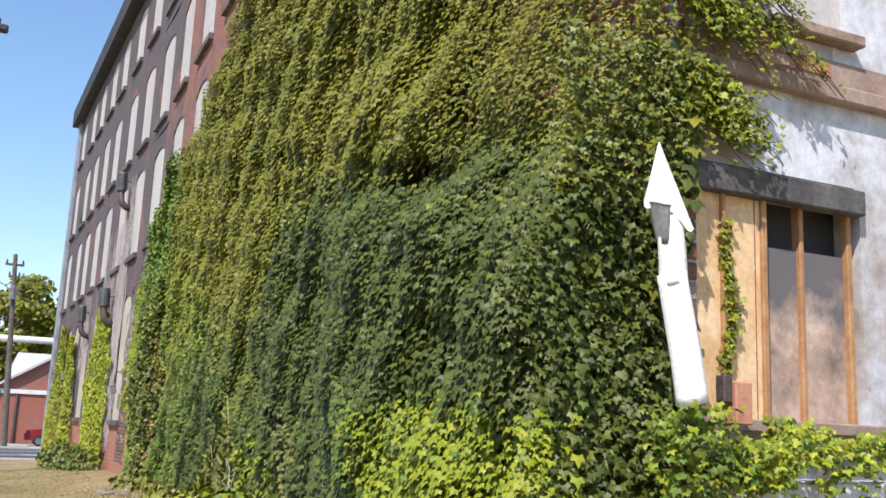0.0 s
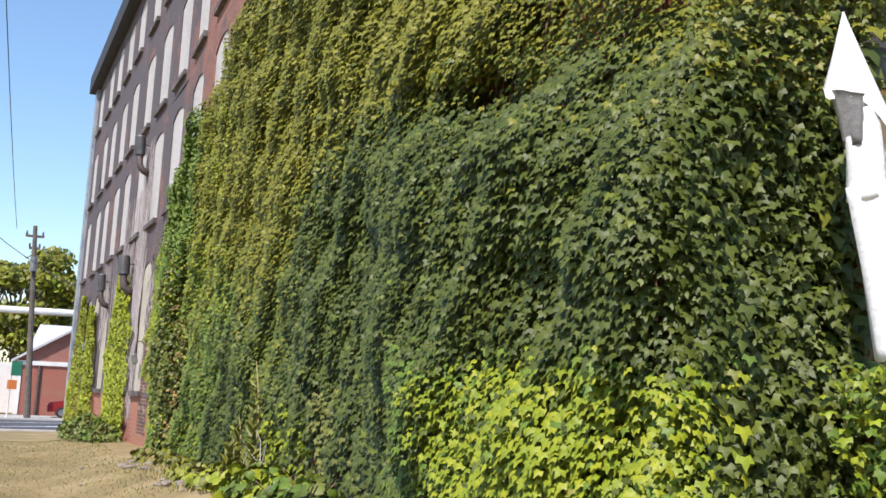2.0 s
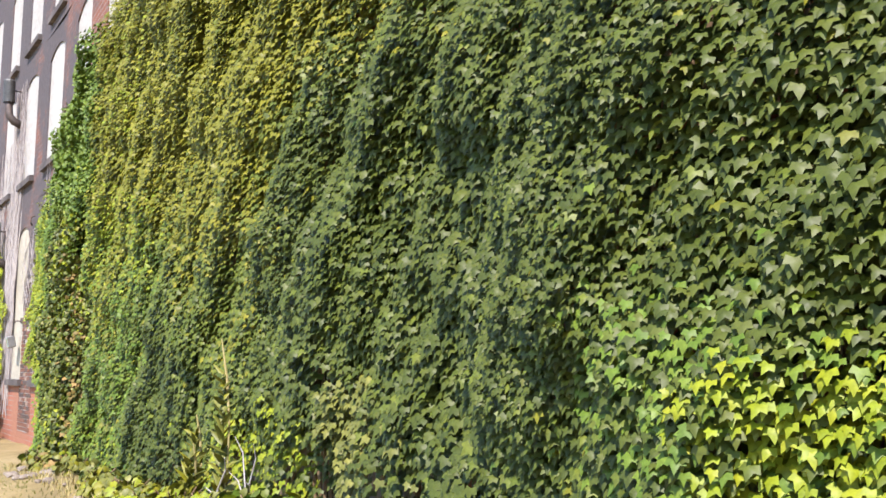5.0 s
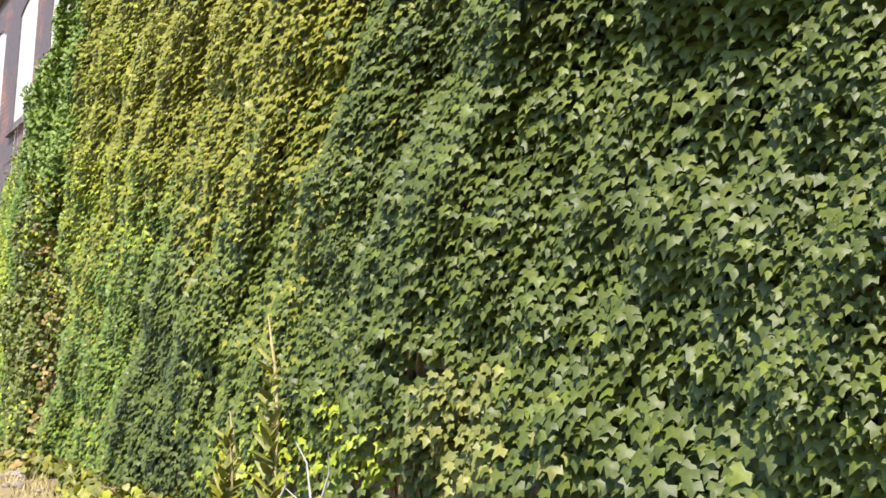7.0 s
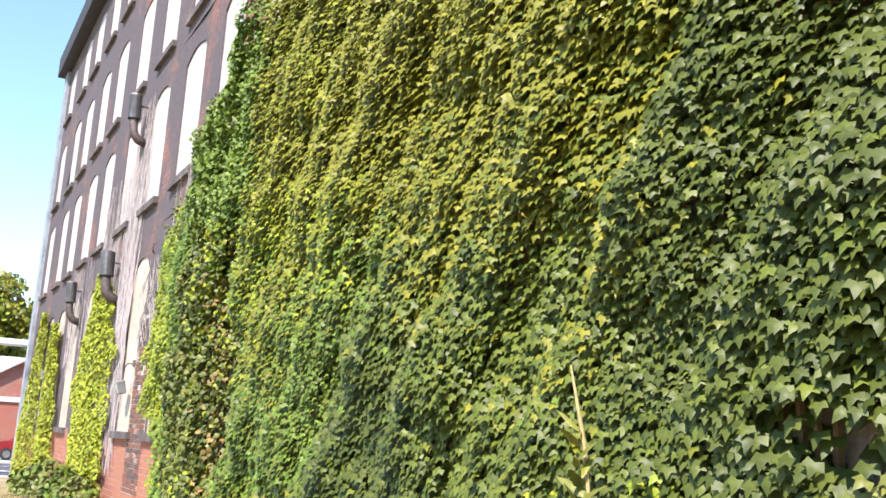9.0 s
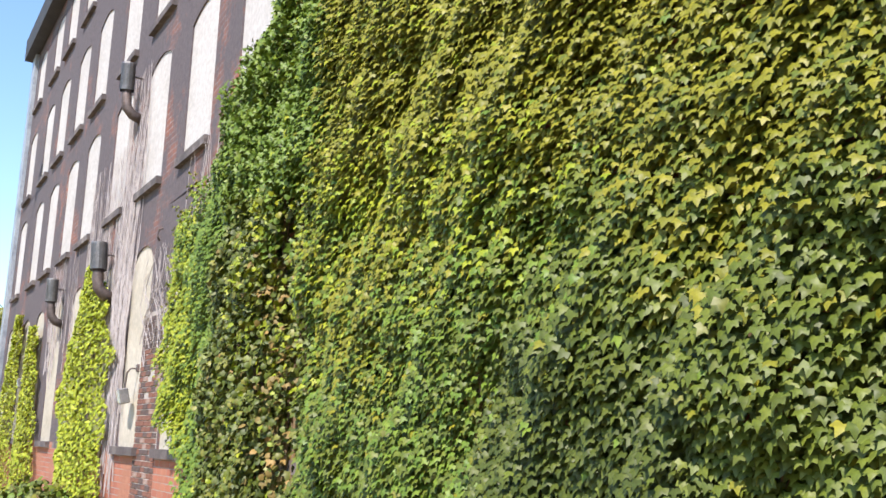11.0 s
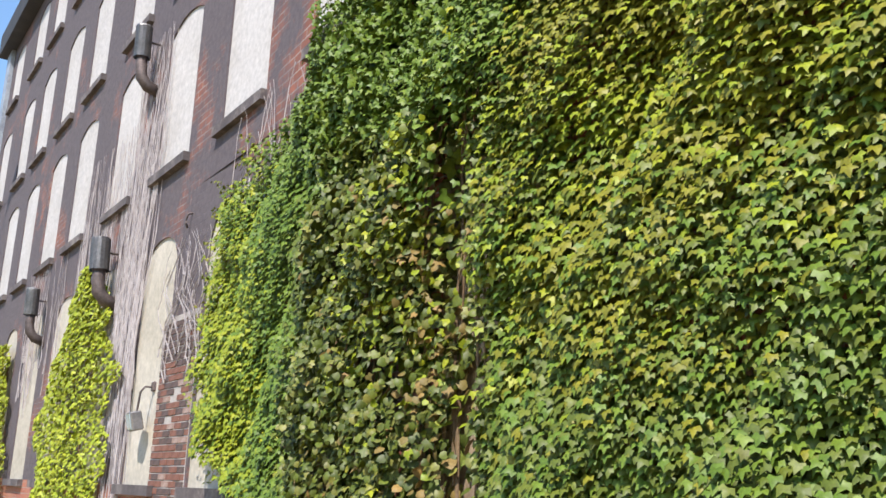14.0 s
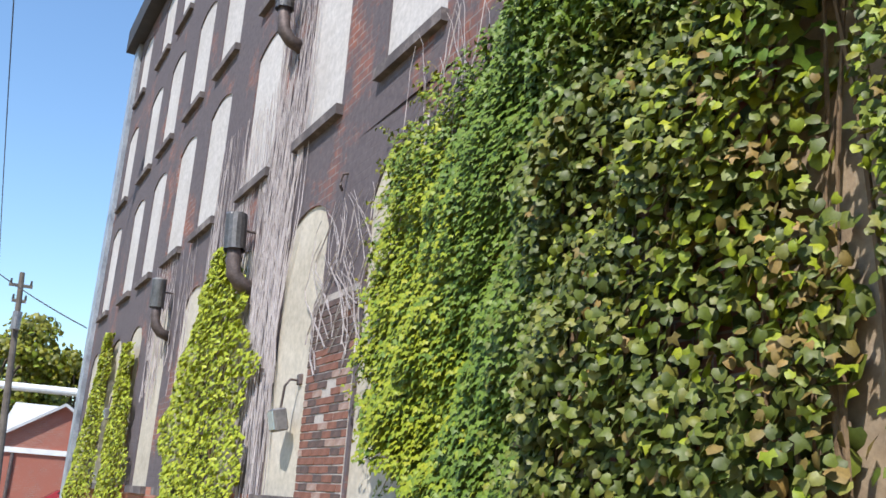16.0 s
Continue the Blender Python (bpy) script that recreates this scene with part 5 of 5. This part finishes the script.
def parked_car(x, y, z):
    base = holder("parked_car", (x, y, z), "small dark red car parked by the brick house", "car")
    prof = [(-2.05, 0.35), (-2.1, 0.7), (-1.95, 0.88), (-1.2, 0.98), (-0.55, 1.42), (0.75, 1.45), (1.5, 1.0), (2.0, 0.9), (2.08, 0.55), (2.0, 0.32)]
    v = []
    for w in (-0.82, 0.82):
        v += [(x + w * (0.86 if h > 1.1 else 1.0), y + l, z + h) for l, h in prof]
    k = len(prof)
    f = [tuple(range(k)), tuple(range(2 * k - 1, k - 1, -1))] + [(i, i + k, (i + 1) % k + k, (i + 1) % k) for i in range(k)]
    under(mesh_object("body", v, f, M_RED), base)
    under(mesh_object("side_window", [(x + 0.79, y - 0.95, z + 1.02), (x + 0.79, y + 1.2, z + 1.04), (x + 0.73, y + 0.7, z + 1.38), (x + 0.73, y - 0.5, z + 1.36),
                                       (x + 0.7, y - 0.95, z + 1.02), (x + 0.7, y + 1.2, z + 1.04), (x + 0.68, y + 0.7, z + 1.38), (x + 0.68, y - 0.5, z + 1.36)],
                      [(0, 1, 2, 3), (4, 7, 6, 5), (0, 4, 5, 1), (1, 5, 6, 2), (2, 6, 7, 3), (3, 7, 4, 0)], M_PANE), base)
    for q in (-1.3, 1.3):
        for w in (-0.78, 0.78):
            wheel = under(part("wheel", tube([(x + w - 0.1, y + q, z + 0.31), (x + w + 0.1, y + q, z + 0.31)], 0.31, 16), M_BLACK), base)
            rim = part("rim", tube([(x + w - 0.108, y + q, z + 0.31), (x + w + 0.108, y + q, z + 0.31)], 0.18, 12), M_METAL, label="grey metal rim")
            rim.parent = wheel
    under(part("headlight", box((x + 0.6, y - 2.03, z + 0.72), (0.3, 0.12, 0.14), None, 0.02), M_GLASS), base)


parked_car(-58.2, 1.2, FAR + 0.12)

hyd = holder("fire_hydrant", (-56.6, 0.35, FAR + 0.12), "small white and orange hydrant on the pavement", "hydrant")
under(part("barrel", tube([(-56.6, 0.35, FAR + 0.11), (-56.6, 0.35, FAR + 0.62)], [0.15, 0.13], 10), M_WHITE), hyd)
under(part("cap", tube([(-56.6, 0.35, FAR + 0.62), (-56.6, 0.35, FAR + 0.78), (-56.6, 0.35, FAR + 0.86)], [0.18, 0.13, 0.04], 10), M_ORANGE, label="orange cap"), hyd)
under(part("nozzle", tube([(-56.6, 0.12, FAR + 0.45), (-56.6, 0.58, FAR + 0.45)], 0.06, 8), M_ORANGE), hyd)
sign = holder("sign_post", (-56.4, -2.95, FAR + 0.12), "thin pale post with small green and red signs", "sign")
under(part("post", tube([(-56.4, -2.95, FAR + 0.1), (-56.4, -2.95, 2.4)], 0.05, 6), M_WHITE), sign)
under(part("green_plate", box((-56.33, -2.7, 1.9), (0.03, 0.55, 0.8)), M_GREEN), sign)
under(part("red_plate", box((-56.33, -2.85, 1.0), (0.03, 0.5, 0.5)), M_ORANGE, label="small faded red plate"), sign)


# ---- single bricks ----
def brick_mesh(l, h, d, mat):
    bm = box((0, 0, 0), (l, d, h))
    bmesh.ops.bevel(bm, geom=bm.edges[:], offset=0.004, segments=1, affect="EDGES")
    me = bpy.data.meshes.new("brick")
    bm.to_mesh(me)
    bm.free()
    me.materials.append(mat)
    return me


FULL = [brick_mesh(0.2, 0.058, 0.03, m) for m in M_BRICKS]
HEADER = [brick_mesh(0.092, 0.058, 0.03, m) for m in M_BRICKS]
mortar = [F(s, o, z) for o in (0.004, -0.02) for s, z in ((1.002, 0.2), (2.046, 0.2), (2.046, 2.75), (1.002, 2.75))]
mesh_object("mortar", mortar, [(0, 1, 2, 3), (4, 7, 6, 5), (0, 4, 5, 1), (1, 5, 6, 2), (2, 6, 7, 3), (3, 7, 4, 0)], M_MORTAR, parent=wall_facade, label="pale crumbling mortar bed")


def lay(me, s, z, proud):
    ob = new("brick", me)
    ob.matrix_world = Matrix.Translation(F(s, proud - 0.015, z)) @ Matrix.Rotation(TURN, 4, "Z") @ pose(0, 0, 0, rng.uniform(-0.6, 0.6), rng.uniform(-0.6, 0.6), rng.uniform(-0.8, 0.8))
    ob.parent = wall_facade


for c in range(36):
    z = 0.245 + 0.069 * c
    dark = 0.3 + 0.62 * smooth(1.9, 2.4, z)
    limed = 0.25 * smooth(1.3, 1.6, z) * smooth(2.25, 1.95, z)
    row = [(1.058, HEADER), (1.214, FULL), (1.424, FULL), (1.634, FULL), (1.844, FULL), (1.995, HEADER)] if c % 2 else [(1.112, FULL), (1.322, FULL), (1.527, FULL), (1.735, FULL), (1.94, FULL)]
    for s, kind in row:
        if 1.6 < z < 2.3 and rng.uniform(0, 1) < 0.09:
            continue
        u = rng.uniform(0, 1)
        lay(kind[0 if u < dark else (1 if u < dark + (0.93 - limed) * (1 - dark) else 2)], s, z, 0.012 + rng.uniform(-0.004, 0.004))

SIDE = brick_mesh(0.078, 0.068, 0.03, M_BRICKS[1])
SIDE_PALE = brick_mesh(0.078, 0.068, 0.03, M_BRICKS[2])
for c in range(13):
    ob = new("brick", SIDE if c % 3 else SIDE_PALE)
    ob.matrix_world = Matrix.Translation((-0.002, 0.043, 1.245 + 0.082 * c)) @ Matrix.Rotation(radians(90 + rng.uniform(-2, 2)), 4, "Z")
    ob.parent = brick_pier

# bare bricks where the plaster has fallen from the side wall
SIDE_FULL = [brick_mesh(0.2, 0.064, 0.03, m) for m in M_SIDE_BRICKS]
for c in range(12):
    z = 2.81 + 0.073 * c
    for k in range(5):
        y = 0.1 + 0.21 * k - 0.105 * (c % 2)
        if (z < 2.95 and not 0.4 < y < 0.86 - 0.9 * (2.95 - z)) or (z >= 2.95 and y > 0.395):
            continue
        ob = new("brick", SIDE_FULL[int(rng.integers(0, 3))])
        ob.matrix_world = Matrix.Translation((0.016 + rng.uniform(-0.003, 0.003), y, z)) @ Matrix.Rotation(radians(90 + rng.uniform(-1, 1)), 4, "Z")
        ob.parent = wall_side
